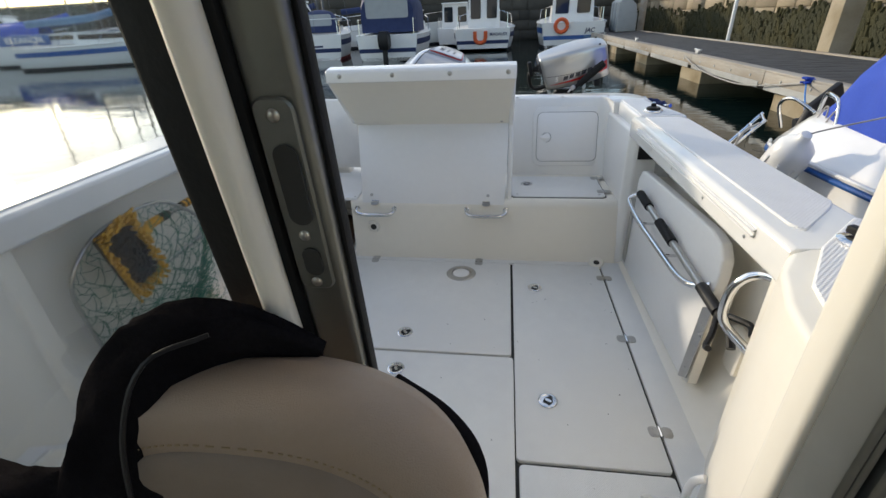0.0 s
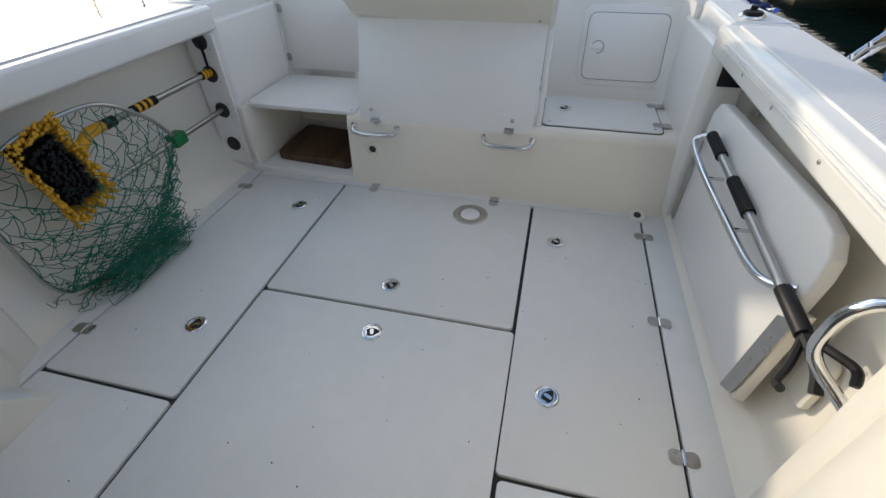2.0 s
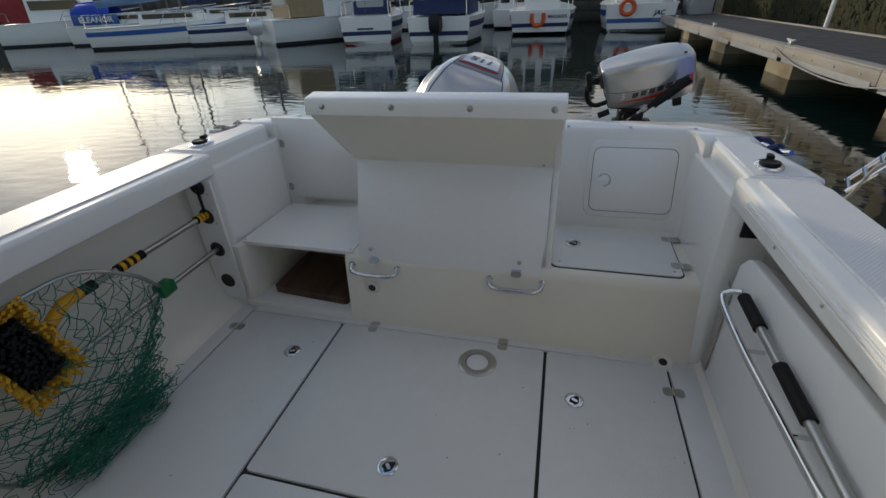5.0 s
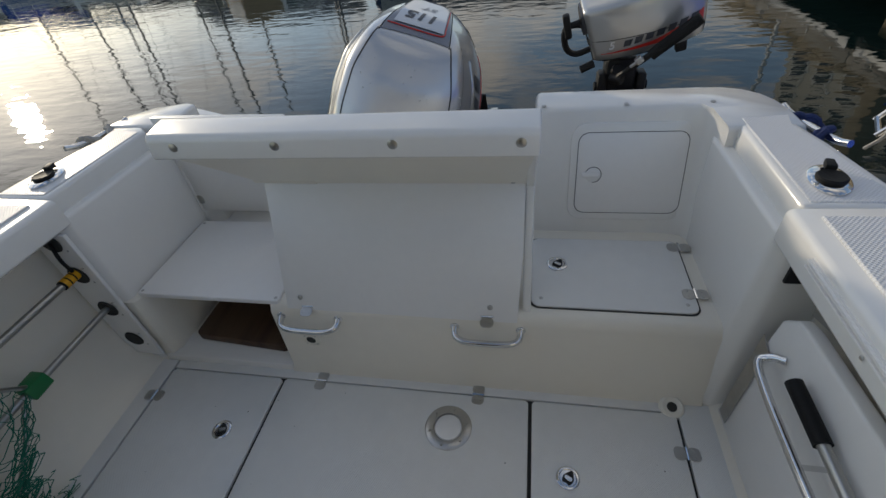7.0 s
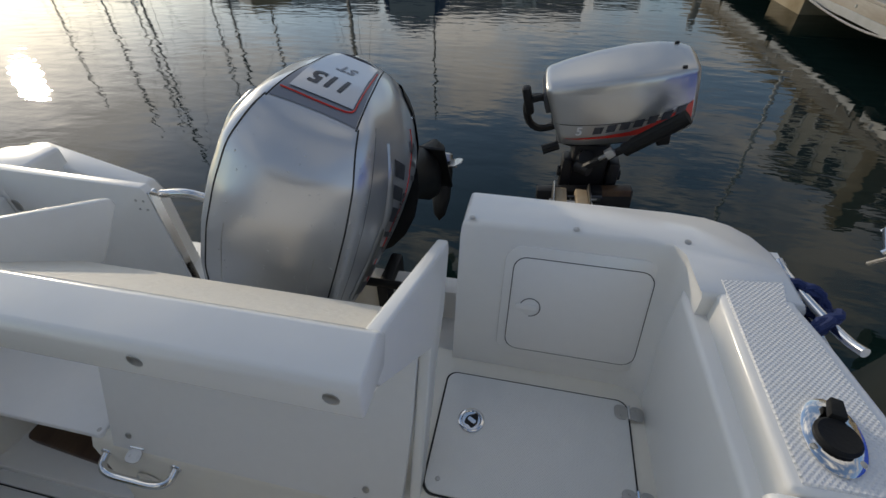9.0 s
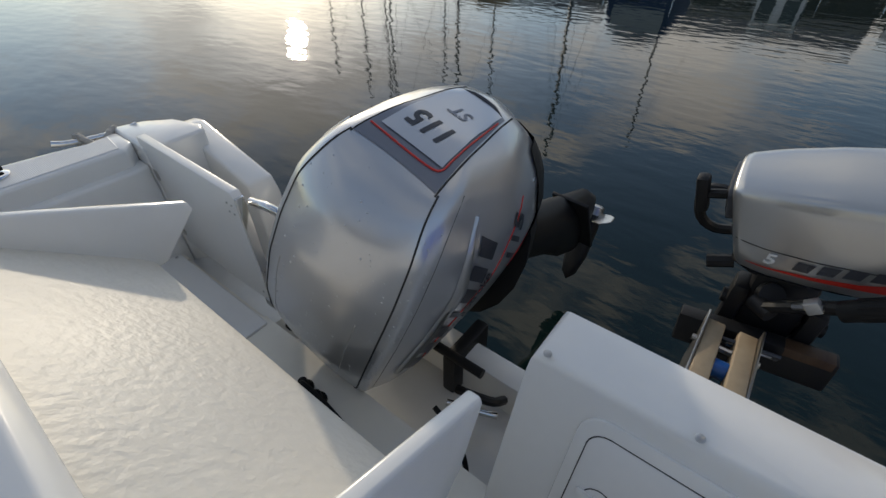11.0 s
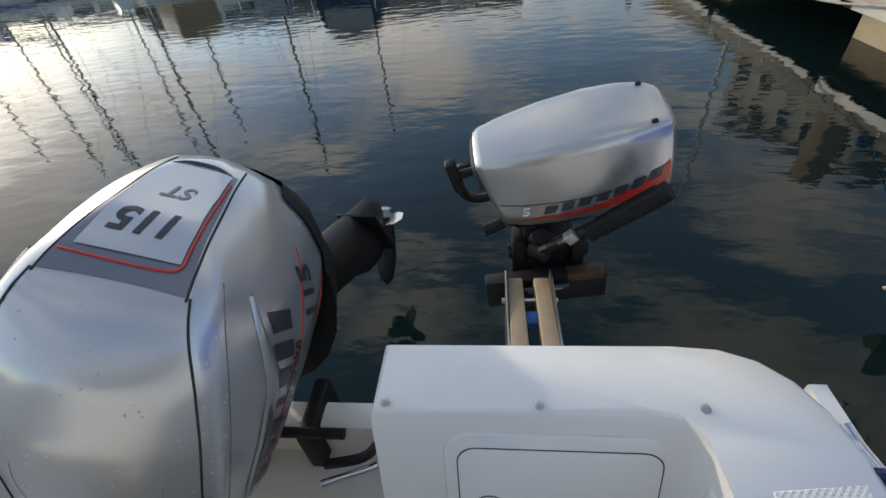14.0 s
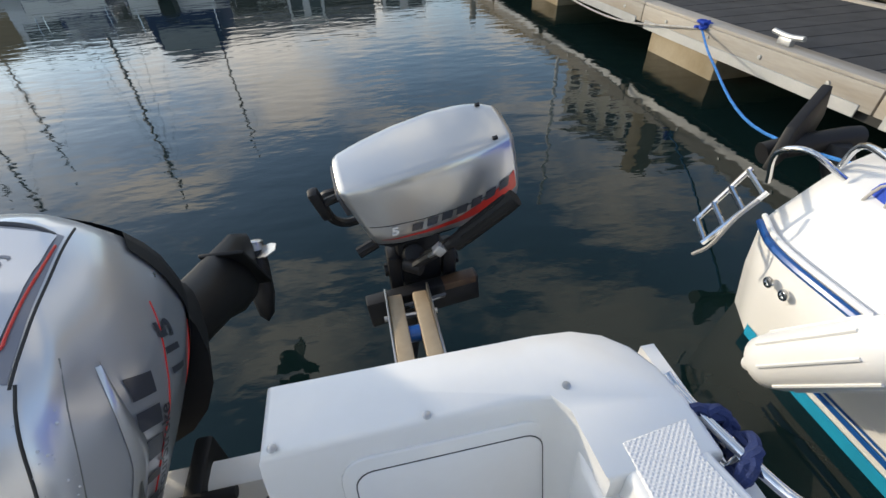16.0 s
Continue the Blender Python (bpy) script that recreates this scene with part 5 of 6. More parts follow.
part("pane", box(-1.02, 0.082, 1.742, 1.748, 0.05, 1.86), GLASS, door, "clear slightly dusty glass").visible_shadow = False
lockp = part("lock_plate", prism(rounded(0.178, 0.216, 0.955, 1.155, 0.012), "y", 1.729, 1.7345, 0.002, 1), DARK_ALU_AND_SHADE, door, "lock plate with slots")
part("slot", prism(rounded(0.188, 0.211, 1.035, 1.115, 0.011), "y", 1.726, 1.7285), GAP, lockp)
part("slot", prism(rounded(0.190, 0.209, 0.975, 1.008, 0.009), "y", 1.726, 1.7285), GAP, lockp)
for z in (1.14, 1.022, 0.965):
    screw(lockp, (0.197, 1.729, z), (0, -1, 0), 0.006)
screw(door, (0.197, 1.735, 1.30), (0, -1, 0), 0.007)

# the door stands with its top raked towards the cabin
for p in door.children_recursive:
    for v in p.data.vertices:
        z = v.co.z + ORIGIN[door.name].z
        v.co.y += -0.030 - 0.10 * (z - 0.85)
        v.co.x += 0.008

cabin = thing("cabin", (0, 0.6, 0.0), "plain cream cabin shell round the helm", "cabin", kind="structure")
part("cabin_floor", box(-1.2, 1.2, -1.2, 1.70, -0.06, -0.01), CABIN_LINING, cabin)
part("cabin_roof", box(-1.25, 1.25, -1.2, 1.86, 1.94, 2.0, 0.02), GEL, cabin)
for s in (-1, 1):
    part("cabin_side", box(s * 1.16, s * 1.22, -1.2, 1.70, -0.05, 0.95), CABIN_LINING, cabin)
    part("cabin_post", box(s * 1.16, s * 1.22, -1.2, -1.0, 0.95, 1.94), CABIN_LINING, cabin)
    part("cabin_post", box(s * 1.16, s * 1.22, 0.2, 0.3, 0.95, 1.94), CABIN_LINING, cabin)
    part("cabin_top_rail", box(s * 1.16, s * 1.22, -1.2, 1.70, 1.75, 1.94), CABIN_LINING, cabin)
part("cabin_front", box(-1.2, 1.2, -1.26, -1.2, -0.05, 1.94), CABIN_LINING, cabin)

seat = thing("helm_seat", (0.165, 1.60, 0.3), "tan vinyl helm seat back with stitched edge", "seat")


def seat_ring(w, t, y):
    """The arched outline of the backrest, inset by t."""
    out = []
    for k in range(41):
        a = math.pi * k / 40
        e = 0.72
        out.append((0.157 + (w - t) * math.copysign(abs(math.cos(a)) ** e, math.cos(a)), y, 0.62 + (0.29 - t) * abs(math.sin(a)) ** e))
    return [(0.157 + w - t, y, 0.35)] + out + [(0.157 - w + t, y, 0.35)]


part("backrest", loft([seat_ring(0.236, 0.045, 1.655), seat_ring(0.236, 0.012, 1.65), seat_ring(0.236, 0.0, 1.625), seat_ring(0.236, 0.0, 1.585), seat_ring(0.236, 0.014, 1.562), seat_ring(0.236, 0.035, 1.554)]), VINYL, seat, "tan vinyl border", 60)
part("front_panel", loft([seat_ring(0.236, 0.050, 1.558), seat_ring(0.236, 0.053, 1.550), seat_ring(0.236, 0.075, 1.546)]), VINYL_DARK, seat, "darker tan front panel", 60)
stitch_pts = spline([Vector(q) for q in seat_ring(0.236, 0.042, 1.5535)[1:-1]], 4)
tagged(part("stitching", join(*[tube([stitch_pts[i], stitch_pts[i + 1]], 0.0011, 4) for i in range(0, len(stitch_pts) - 1, 2)]), TAN_CANVAS, seat, "tan thread stitches"), kind="stuff")
part("base", box(-0.05, 0.38, 1.30, 1.60, 0.28, 0.38, 0.03), VINYL, seat)
part("pedestal", lathe([(0.16, -0.01), (0.15, 0.02), (0.05, 0.04), (0.05, 0.28)], (0.165, 1.45, 0.0)), BLACK, seat)

def lumpy(points, radii, seed):
    """A crumpled cloth roll along a line, with folds."""
    pts = spline(points, 4)
    out = []
    for i, p in enumerate(pts):
        d = (pts[min(i + 1, len(pts) - 1)] - pts[max(i - 1, 0)]).normalized()
        a_, b_ = Vector((0, 1, 0)), d.cross(Vector((0, 1, 0))).normalized()
        r = float(np.interp(i / (len(pts) - 1), np.linspace(0, 1, len(radii)), radii))
        ring = []
        for k in range(40):
            a = 2 * math.pi * k / 40
            f = 1 + 0.09 * math.sin(3 * a + 0.35 * i + seed) + 0.07 * math.sin(7 * a - 0.6 * i) + 0.05 * math.sin(11 * a + 0.9 * i + seed)
            ring.append(p + r * f * (0.62 * math.cos(a) * a_ + math.sin(a) * b_))
        out.append(ring)
    return loft(out)


jacket = thing("jacket", (-0.1, 1.6, 0.3), "crumpled black jacket hung over the seat back", "jacket")
part("body", lumpy([(0.21, 1.655, 0.895), (0.14, 1.64, 0.925), (0.07, 1.61, 0.915), (0.035, 1.585, 0.85), (0.0, 1.57, 0.75), (-0.03, 1.56, 0.60), (-0.04, 1.56, 0.40)], (0.015, 0.036, 0.052, 0.058, 0.068, 0.085, 0.10), 2), CLOTH, jacket, "", 70)
part("fold", lumpy([(-0.06, 1.60, 0.70), (-0.14, 1.58, 0.655), (-0.24, 1.58, 0.645), (-0.36, 1.60, 0.63)], (0.05, 0.08, 0.09, 0.08), 5), CLOTH, jacket, "", 70)
part("zip", tube([(0.13, 1.605, 0.955), (0.085, 1.572, 0.945), (0.06, 1.545, 0.88), (0.05, 1.525, 0.78)], 0.0025, 6, 5), BLACK, jacket, "black zip")
part("sleeve", tube([(0.28, 1.675, 0.84), (0.338, 1.675, 0.79), (0.374, 1.672, 0.72), (0.380, 1.67, 0.60)], 0.011, 10, 5), CLOTH, jacket, "black sleeve behind the seat")

# ---- the neighbouring boat ----
nb = thing("neighbour_boat", (3.5, 2.0, WATER), "white motor boat with blue stripes and a blue canopy", "boat")


def nb_ring(y, half, z_rail, inset):
    c = 3.62
    f = half
    out = [(c - f + 0.06, y, WATER - 0.2), (c - f, y, WATER + 0.02), (c - f - 0.07, y, z_rail - 0.25), (c - f - 0.10, y, z_rail), (c - f - 0.05, y, z_rail + 0.06), (c - f + inset, y, z_rail + 0.20), (c - f + inset + 0.10, y, z_rail + 0.26)]
    return [Vector(p) for p in out] + [Vector((2 * c - p[0], p[1], p[2])) for p in reversed(out)]


stations = [(5.02, 0.78, 0.24, 0.16), (4.95, 0.98, 0.25, 0.12), (4.75, 1.08, 0.26, 0.08), (4.4, 1.12, 0.28, 0.06), (3.6, 1.14, 0.31, 0.06), (2.4, 1.12, 0.36, 0.06), (1.0, 1.0, 0.44, 0.08), (-0.4, 0.72, 0.54, 0.1), (-1.4, 0.3, 0.62, 0.1), (-1.8, 0.08, 0.66, 0.05)]
part("hull", loft([nb_ring(*s) for s in stations]), GEL, nb, "white moulded hull", 50)


def nb_line(dx, dz, mat, r, name, rail=True, flat=1.0):
    pts = []
    for y, half, z, inset in stations[1:]:
        x = 3.62 - half
        pts.append((x + dx, y, (z if rail else WATER) + dz))
    return part(name, tube(pts, r, 8, 4), mat, nb)


nb_line(-0.105, 0.0, STRIPE_BLUE, 0.018, "rub_rail")
nb_line(-0.100, 0.035, WHITE, 0.012, "rail_cap")


def nb_band(z0, z1, mat, name, y_end=4.85):
    rows = []
    for y, half, z, inset in stations[1:]:
        x = 3.62 - half

        def at(zz):
            t = (zz - WATER - 0.02) / (z - 0.25 - WATER - 0.02)
            return Vector((x - 0.07 * min(max(t, 0), 1) - 0.004 + (0.02 if zz < WATER else 0), min(y, y_end), zz))
        rows.append([at(WATER + z0), at(WATER + z1)])
    part(name, loft(rows, closed=False, caps=False), mat, nb, "", 60)


nb_band(0.0, 0.075, TURQ, "waterline_band")
nb_band(0.115, 0.150, STRIPE_BLUE, "hull_stripe", 4.6)
nb_band(0.165, 0.180, STRIPE_BLUE, "hull_stripe", 4.6)
for y in (4.70, 4.62):
    part("drain_fitting", lathe([(0.0, 0.004), (0.012, 0.004), (0.014, 0.010), (0.024, 0.008), (0.026, 0)], (2.42, y, 0.13), facing((-1, 0.1, 0)), 20), CHROME, nb, "round chrome drain fitting")
canopy_rings = []
for y, w, z0, h in ((4.72, 0.93, 0.49, 0.10), (4.45, 1.0, 0.49, 0.62), (4.0, 1.05, 0.50, 1.15), (3.2, 1.08, 0.53, 1.45), (1.6, 1.0, 0.60, 1.5)):
    canopy_rings.append([Vector((3.62 + w * math.cos(a), y + 0.02 * math.sin(5 * a), z0 + h * math.sin(a) ** 0.6)) for a in [math.pi * k / 20 for k in range(21)]])
part("canopy", loft(canopy_rings, closed=False, caps=False), BLUE_CANVAS, nb, "bright blue canvas canopy", 60)
part("canopy_window", loft([[Vector((3.62 - 1.085, 3.75 - 0.9 * t, 0.80 + 0.05 * t + 0.38 * k)) + Vector((0.10 * k, 0, 0)) for k in (0, 1)] for t in np.linspace(0, 1, 6)], closed=False, caps=False), WHITE, nb, "crinkled clear canopy window")
part("cockpit_lining", box(2.75, 4.5, 2.5, 4.5, 0.1, 0.50), GEL, nb)
part("stern_hoop", tube([(2.62, 4.45, 0.50), (2.64, 4.52, 0.62), (2.72, 4.75, 0.64), (2.80, 4.92, 0.60), (2.80, 4.95, 0.44)], 0.014, 10, 5), CHROME, nb, "bent chrome stern hoop")
part("stern_hoop", tube([(2.72, 4.85, 0.50), (2.62, 4.97, 0.58), (2.60, 5.08, 0.52), (2.68, 5.12, 0.34)], 0.013, 10, 5), CHROME, nb, "bent chrome stern hoop")
ladder = part("boarding_ladder", tube([(2.45, 4.92, 0.44), (2.24, 4.93, 0.20)], 0.012, 8), CHROME, nb, "folded chrome boarding ladder")
part("ladder_rail", tube([(2.50, 5.08, 0.46), (2.29, 5.06, 0.22)], 0.012, 8), CHROME, ladder)
part("ladder_rope", tube([(2.40, 4.90, 0.42), (2.30, 4.88, 0.36), (2.26, 4.90, 0.21), (2.24, 4.95, 0.12)], 0.009, 6, 4), ROPE_GREY, nb, "grey rope lashing")
for t in (0.05, 0.35, 0.65, 0.95):
    a, b = Vector((2.45, 4.92, 0.44)).lerp(Vector((2.24, 4.93, 0.20)), t), Vector((2.50, 5.08, 0.46)).lerp(Vector((2.29, 5.06, 0.22)), t)
    part("rung", tube([a, b], 0.013, 8), CHROME, ladder)
eng_nb = thing("neighbour_outboard", (3.5, 5.2, 0.2), "black outboard engine leg raised behind the neighbouring boat", "outboard engine")
part("leg", loft([[Vector((3.55 + w * math.cos(a), y + 0.11 * math.sin(a), z)) for a in [k * math.pi / 8 for k in range(16)]] for y, z, w in ((5.05, 0.10, 0.09), (5.25, 0.40, 0.08), (5.45, 0.62, 0.06))]), BLACK, eng_nb)
part("skeg", moved(prism([(-0.25, -0.02), (0.20, -0.10), (0.26, 0.0), (0.20, 0.22), (-0.10, 0.16)], "y", -0.025, 0.025, 0.01), pose(3.35, 5.50, 0.62, 0, -20, 25)), BLACK, eng_nb)
part("bullet", tube([(3.20, 5.52, 0.55), (3.32, 5.50, 0.58), (3.62, 5.45, 0.62), (3.70, 5.44, 0.62)], 0.06, 14), BLACK, eng_nb)
fender = thing("fender", (2.27, 3.85, 0.0), "long white ribbed fender hanging on a cord", "fender")
mf = basis((2.24, 4.28, 0.22), (1, 0, 0), (0.18, -0.52, 0.80)) @ Matrix.Rotation(radians(-90), 4, "X") @ Matrix.Scale(1.15, 4)
part("body", moved(lathe([(0.0, -0.33), (0.025, -0.325), (0.032, -0.29), (0.06, -0.265), (0.088, -0.23), (0.095, -0.18), (0.095, 0.18), (0.088, 0.23), (0.06, 0.265), (0.032, 0.29), (0.025, 0.325), (0.0, 0.33)]), mf), WHITE, fender, "", 60)
for k in range(8):
    a = k * math.pi / 4
    part("rib", moved(tube([(0.096 * math.cos(a), 0.096 * math.sin(a), -0.17), (0.096 * math.cos(a), 0.096 * math.sin(a), 0.17)], 0.006, 6), mf), WHITE, fender)
part("cord", tube([mf @ Vector((0, 0, 0.32)), (2.34, 4.08, 0.56), (2.55, 3.95, 0.66)], 0.005, 6, 4), ROPE_GREY, fender)
for x, y in ((2.68, 4.68), (2.64, 4.52), (2.62, 4.30)):
    solid("canopy_cord", tube([(x - 0.02, y + 0.05, 0.45), (x, y + 0.02, 0.56), (x, y - 0.02, 0.56), (x - 0.02, y - 0.05, 0.45)], 0.006, 6, 3), ROPE_GREY, "short grey cord lacing the canopy edge", "cord", "canopy lacing cords")

for ob in [o for o in scene.objects if o.parent is None and o.name.split(".")[0] in ("neighbour_boat", "neighbour_outboard", "fender", "canopy_cord")]:
    ob.location.x -= 0.13
eng_nb.location += Vector((-0.22, -0.05, -0.28))

# ---- the pontoon ----
pont = thing("pontoon", (5.2, 12.0, WATER), "floating walkway with black decking, timber edge and concrete floats", "pontoon", kind="structure")
PX0, PX1, PY0, PY1 = 4.28, 6.45, -6.0, 30.0
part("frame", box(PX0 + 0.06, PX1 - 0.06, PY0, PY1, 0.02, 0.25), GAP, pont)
for k in range(12):
    y = PY0 + k * 3.0
    part("edge_beam", box(PX0, PX0 + 0.07, y, y + 2.985, 0.10, 0.285, 0.008), TIMBER, pont, "weathered timber edge beam")
    part("steel_angle", box(PX0 - 0.012, PX0 - 0.001, y + 0.1, y + 2.9, 0.045, 0.14, 0.003, 1), GALV, pont, "galvanised angle")
    for j in range(4):
        part("bolt", lathe([(0.02, 0), (0.018, 0.012), (0, 0.014)], (PX0 - 0.001, y + 0.4 + 0.7 * j, 0.20), facing((-1, 0, 0)), 8), GALV, pont)
    part("edge_board", box(PX0 + 0.005, PX0 + 0.20, y, y + 2.985, 0.286, 0.315, 0.006), TIMBER, pont, "weathered top board")
    part("far_board", box(PX1 - 0.10, PX1, y, y + 2.985, 0.12, 0.33, 0.006), TIMBER, pont)
for k in range(8):
    y = -4.7 + 4.2 * k
    part("float", box(PX0 + 0.30, PX1 - 0.30, y, y + 1.25, WATER - 0.3, 0.06, 0.02), CONCRETE, pont)
for k in range(120):
    y = PY0 + 0.3 * k
    part("deck_board", box(PX0 + 0.205, PX1 - 0.105, y, y + 0.285, 0.26, 0.302), DECKING, pont)


def dock_cleat(y):
    c = thing("dock_cleat", (PX0 + 0.10, y, 0.315), "grey cast dock cleat on the timber edge", "cleat", "dock cleats")
    part("stem", box(PX0 + 0.07, PX0 + 0.13, y - 0.07, y + 0.07, 0.315, 0.38, 0.012), GALV, c)
    part("horn", tube([(PX0 + 0.10, y - 0.16, 0.40), (PX0 + 0.10, y, 0.385), (PX0 + 0.10, y + 0.16, 0.40)], 0.022, 8, 3), GALV, c)


for y in (7.0, 12.0, 17.0, 22.0):
    dock_cleat(y)
rope_dock = solid("dock_line", tube([(2.75, 4.6, 0.55), (3.3, 6.0, 0.15), (3.9, 7.2, 0.16), (4.26, 7.9, 0.26)], 0.010, 6, 8), ROPE_SKY, "bright blue dock line slung to the walkway", "rope", "dock lines")
solid("dock_line", tube([(4.26, 7.9, 0.26), (4.16, 9.4, 0.06), (4.18, 11.2, 0.10), (4.27, 12.4, 0.26)], 0.012, 6, 8), ROPE_GREY, "white dock line sagging along the walkway edge", "rope", "dock lines")
solid("rope_knot", tube([(4.27 + 0.06 * math.sin(k * 2.1), 7.9 + 0.06 * math.cos(k * 1.7), 0.30 + 0.03 * math.sin(k)) for k in range(22)], 0.014, 6, 3), BLUE_CANVAS, "bright blue rope knot on the walkway edge", "rope")


def pile(x, y, r, top, mat, label):
    solid("pile", lathe([(r, WATER - 0.4), (r, top - 0.06), (r * 0.8, top), (0, top)], (x, y, 0), None, 12), mat, label, "pile", "mooring piles")


solid("pile", box(6.52, 6.90, 11.4, 11.8, WATER - 0.4, 3.2, 0.02), CONCRETE, "square concrete pile beside the walkway", "pile", "mooring piles")
pile(6.56, 15.9, 0.05, 7.0, WHITE, "thin white lamp post beside the walkway")
pile(6.75, 26.0, 0.16, 3.0, TIMBER, "round timber pile beside the walkway")
pile(3.0, 29.6, 0.16, 2.6, CONCRETE, "pale concrete pile between moored boats")
lockers = []
for k in range(3):
    y = 24.4 + 0.6 * k
    prof = [(5.30, 0.30), (6.15, 0.30), (6.15, 1.0), (6.05, 1.4), (5.8, 1.6), (5.45, 1.62), (5.30, 1.5)]
    o = solid("dock_locker", prism(prof, "y", y, y + 0.48, 0.05, 3), LOCKER, "grey rounded plastic locker on the walkway", "locker", "dock lockers", shade=50)

# ---- the quay walls ----


def stone_wall(name, origin, along, length, height, course, mat, label, seed, limit):
    g = thing(name, origin, label, "quay wall", kind="structure")
    o, a = Vector(origin), Vector(along).normalized()
    nrm = Vector((a.y, -a.x, 0)) if a.y < 0 or a.x > 0 else Vector((-a.y, a.x, 0))
    rs = random.Random(seed)
    m0 = basis(o, a, (0, 0, 1))
    part("core", moved(box(0, length, 0, height, -1.2, -0.06), m0), MORTAR, g)
    shapes = []
    for w in (0.7, 0.95, 1.25, 1.6):
        mesh = make_mesh("stone", bevel(box(0, w - 0.012, 0, course - 0.012, -0.14, rs.uniform(-0.01, 0.02)), 0.014, 1), mat, 50)
        shapes.append((w, mesh))
    z, n = 0.0, 0
    while z < height - 0.05:
        u = rs.uniform(-0.6, 0)
        while u < length:
            w, mesh = rs.choice(shapes)
            st = new("stone", mesh)
            st.parent = g
            st.matrix_local = Matrix.Translation(-o) @ m0 @ Matrix.Translation((u, z, rs.uniform(-0.02, 0.03)))
            u += w
            n += 1
        z += course
    part("coping", moved(box(-0.3, length, height - 0.01, height + 0.22, -1.2, 0.10, 0.03), m0), mat, g)
    return g


stone_wall("wall_quay_east", (8.3, 34.0, WATER), (0.06, -1, 0), 36.0, 3.7, 0.46, STONE, "weathered granite quay wall with weed at its foot", 3, 300)
stone_wall("wall_quay_north", (-80.0, 33.5, WATER), (1, 0, 0), 89.0, 3.2, 0.58, STONE_DARK, "dark wet stone quay wall behind the moored boats", 5, 300)
rw = random.Random(11)
weed = []
for k in range(5200):
    y = rw.uniform(0, 33.5)
    z = WATER + rw.uniform(0.2, 1.35) + 0.10 * math.sin(y * 0.9) + rw.gauss(0, 0.10)
    if z > 1.5:
        continue
    x = 8.25 + 0.06 * (34 - y) - 0.02
    s = rw.uniform(0.04, 0.11)
    weed.append(moved(loft([[Vector((0.02, -s, 0)), Vector((-0.05, -s * 0.4, 0.02)), Vector((-0.06, s * 0.5, 0)), Vector((0.02, s, 0.01))], [Vector((0.03, -s * 0.6, -0.15)), Vector((-0.04, -s * 0.2, -0.19)), Vector((-0.03, s * 0.3, -0.22)), Vector((0.03, s * 0.6, -0.13))]]), pose(x, y, z, rw.uniform(-35, 35))))
solid("seaweed", join(*weed), WEED, "brown seaweed hanging on the quay wall", "seaweed", kind="stuff")
solid("quay_ground", box(-110, 60, 34.4, 120, 1.5, 2.9), STONE_DARK, "paved quay above the harbour wall", "ground", kind="structure")
solid("quay_ground", box(10.6, 90, -40, 34.3, 2.0, 3.4), STONE_DARK, "paved quay above the granite wall", "ground", kind="structure")
fence = thing("quay_railing", (-15, 34.6, 2.6), "thin grey railing along the quay", "railing")
for k in range(46):
    part("post", box(-40 + k * 1.0, -39.96 + k * 1.0, 34.6, 34.64, 2.8, 3.8), GALV, fence)
for z in (3.3, 3.78):
    part("rail", box(-40, 6, 34.6, 34.63, z, z + 0.04), GALV, fence)


def house(x, y, w, d, h, turn, mat, floors, bays, label):
    base = 3.4 if x > 10 else 2.9
    m = pose(x, y, base, 0, 0, turn)
    g = thing("house", (x, y, base), label, "house", "houses above the quay")
    part("wall", moved(box(-w / 2, w / 2, 0, d, 0, h), m), mat, g)
    part("roof", moved(prism([(-0.3, h), (d / 2, h + d * 0.35), (d + 0.3, h)], "x", -w / 2 - 0.2, w / 2 + 0.2), m), ROOF, g)
    for i in range(floors):
        for j in range(bays):
            u = -w / 2 + (j + 0.5) * w / bays
            z = (i + 0.25) * h / floors
            win = part("window", moved(box(u - 0.55, u + 0.55, -0.06, 0.05, z, z + 1.6), m), WHITE, g)
            part("pane", moved(box(u - 0.45, u + 0.45, -0.075, -0.05, z + 0.1, z + 1.5), m), DARK_GLASS, win)


house(19.5, 32.5, 9.0, 8, 10.0, -62, FACADE, 4, 5, "tall pale rendered house above the quay")
house(26.0, 22.0, 9.0, 8, 8.0, -70, CONCRETE, 3, 4, "brown stone house above the quay")
house(-6.0, 70.0, 22.0, 10, 7.0, 0, FACADE, 2, 9, "long pale building far behind the quay")
house(-40.0, 75.0, 26.0, 10, 8.0, 5, FACADE, 2, 10, "long pale building far behind the quay")

# ---- moored boats ----


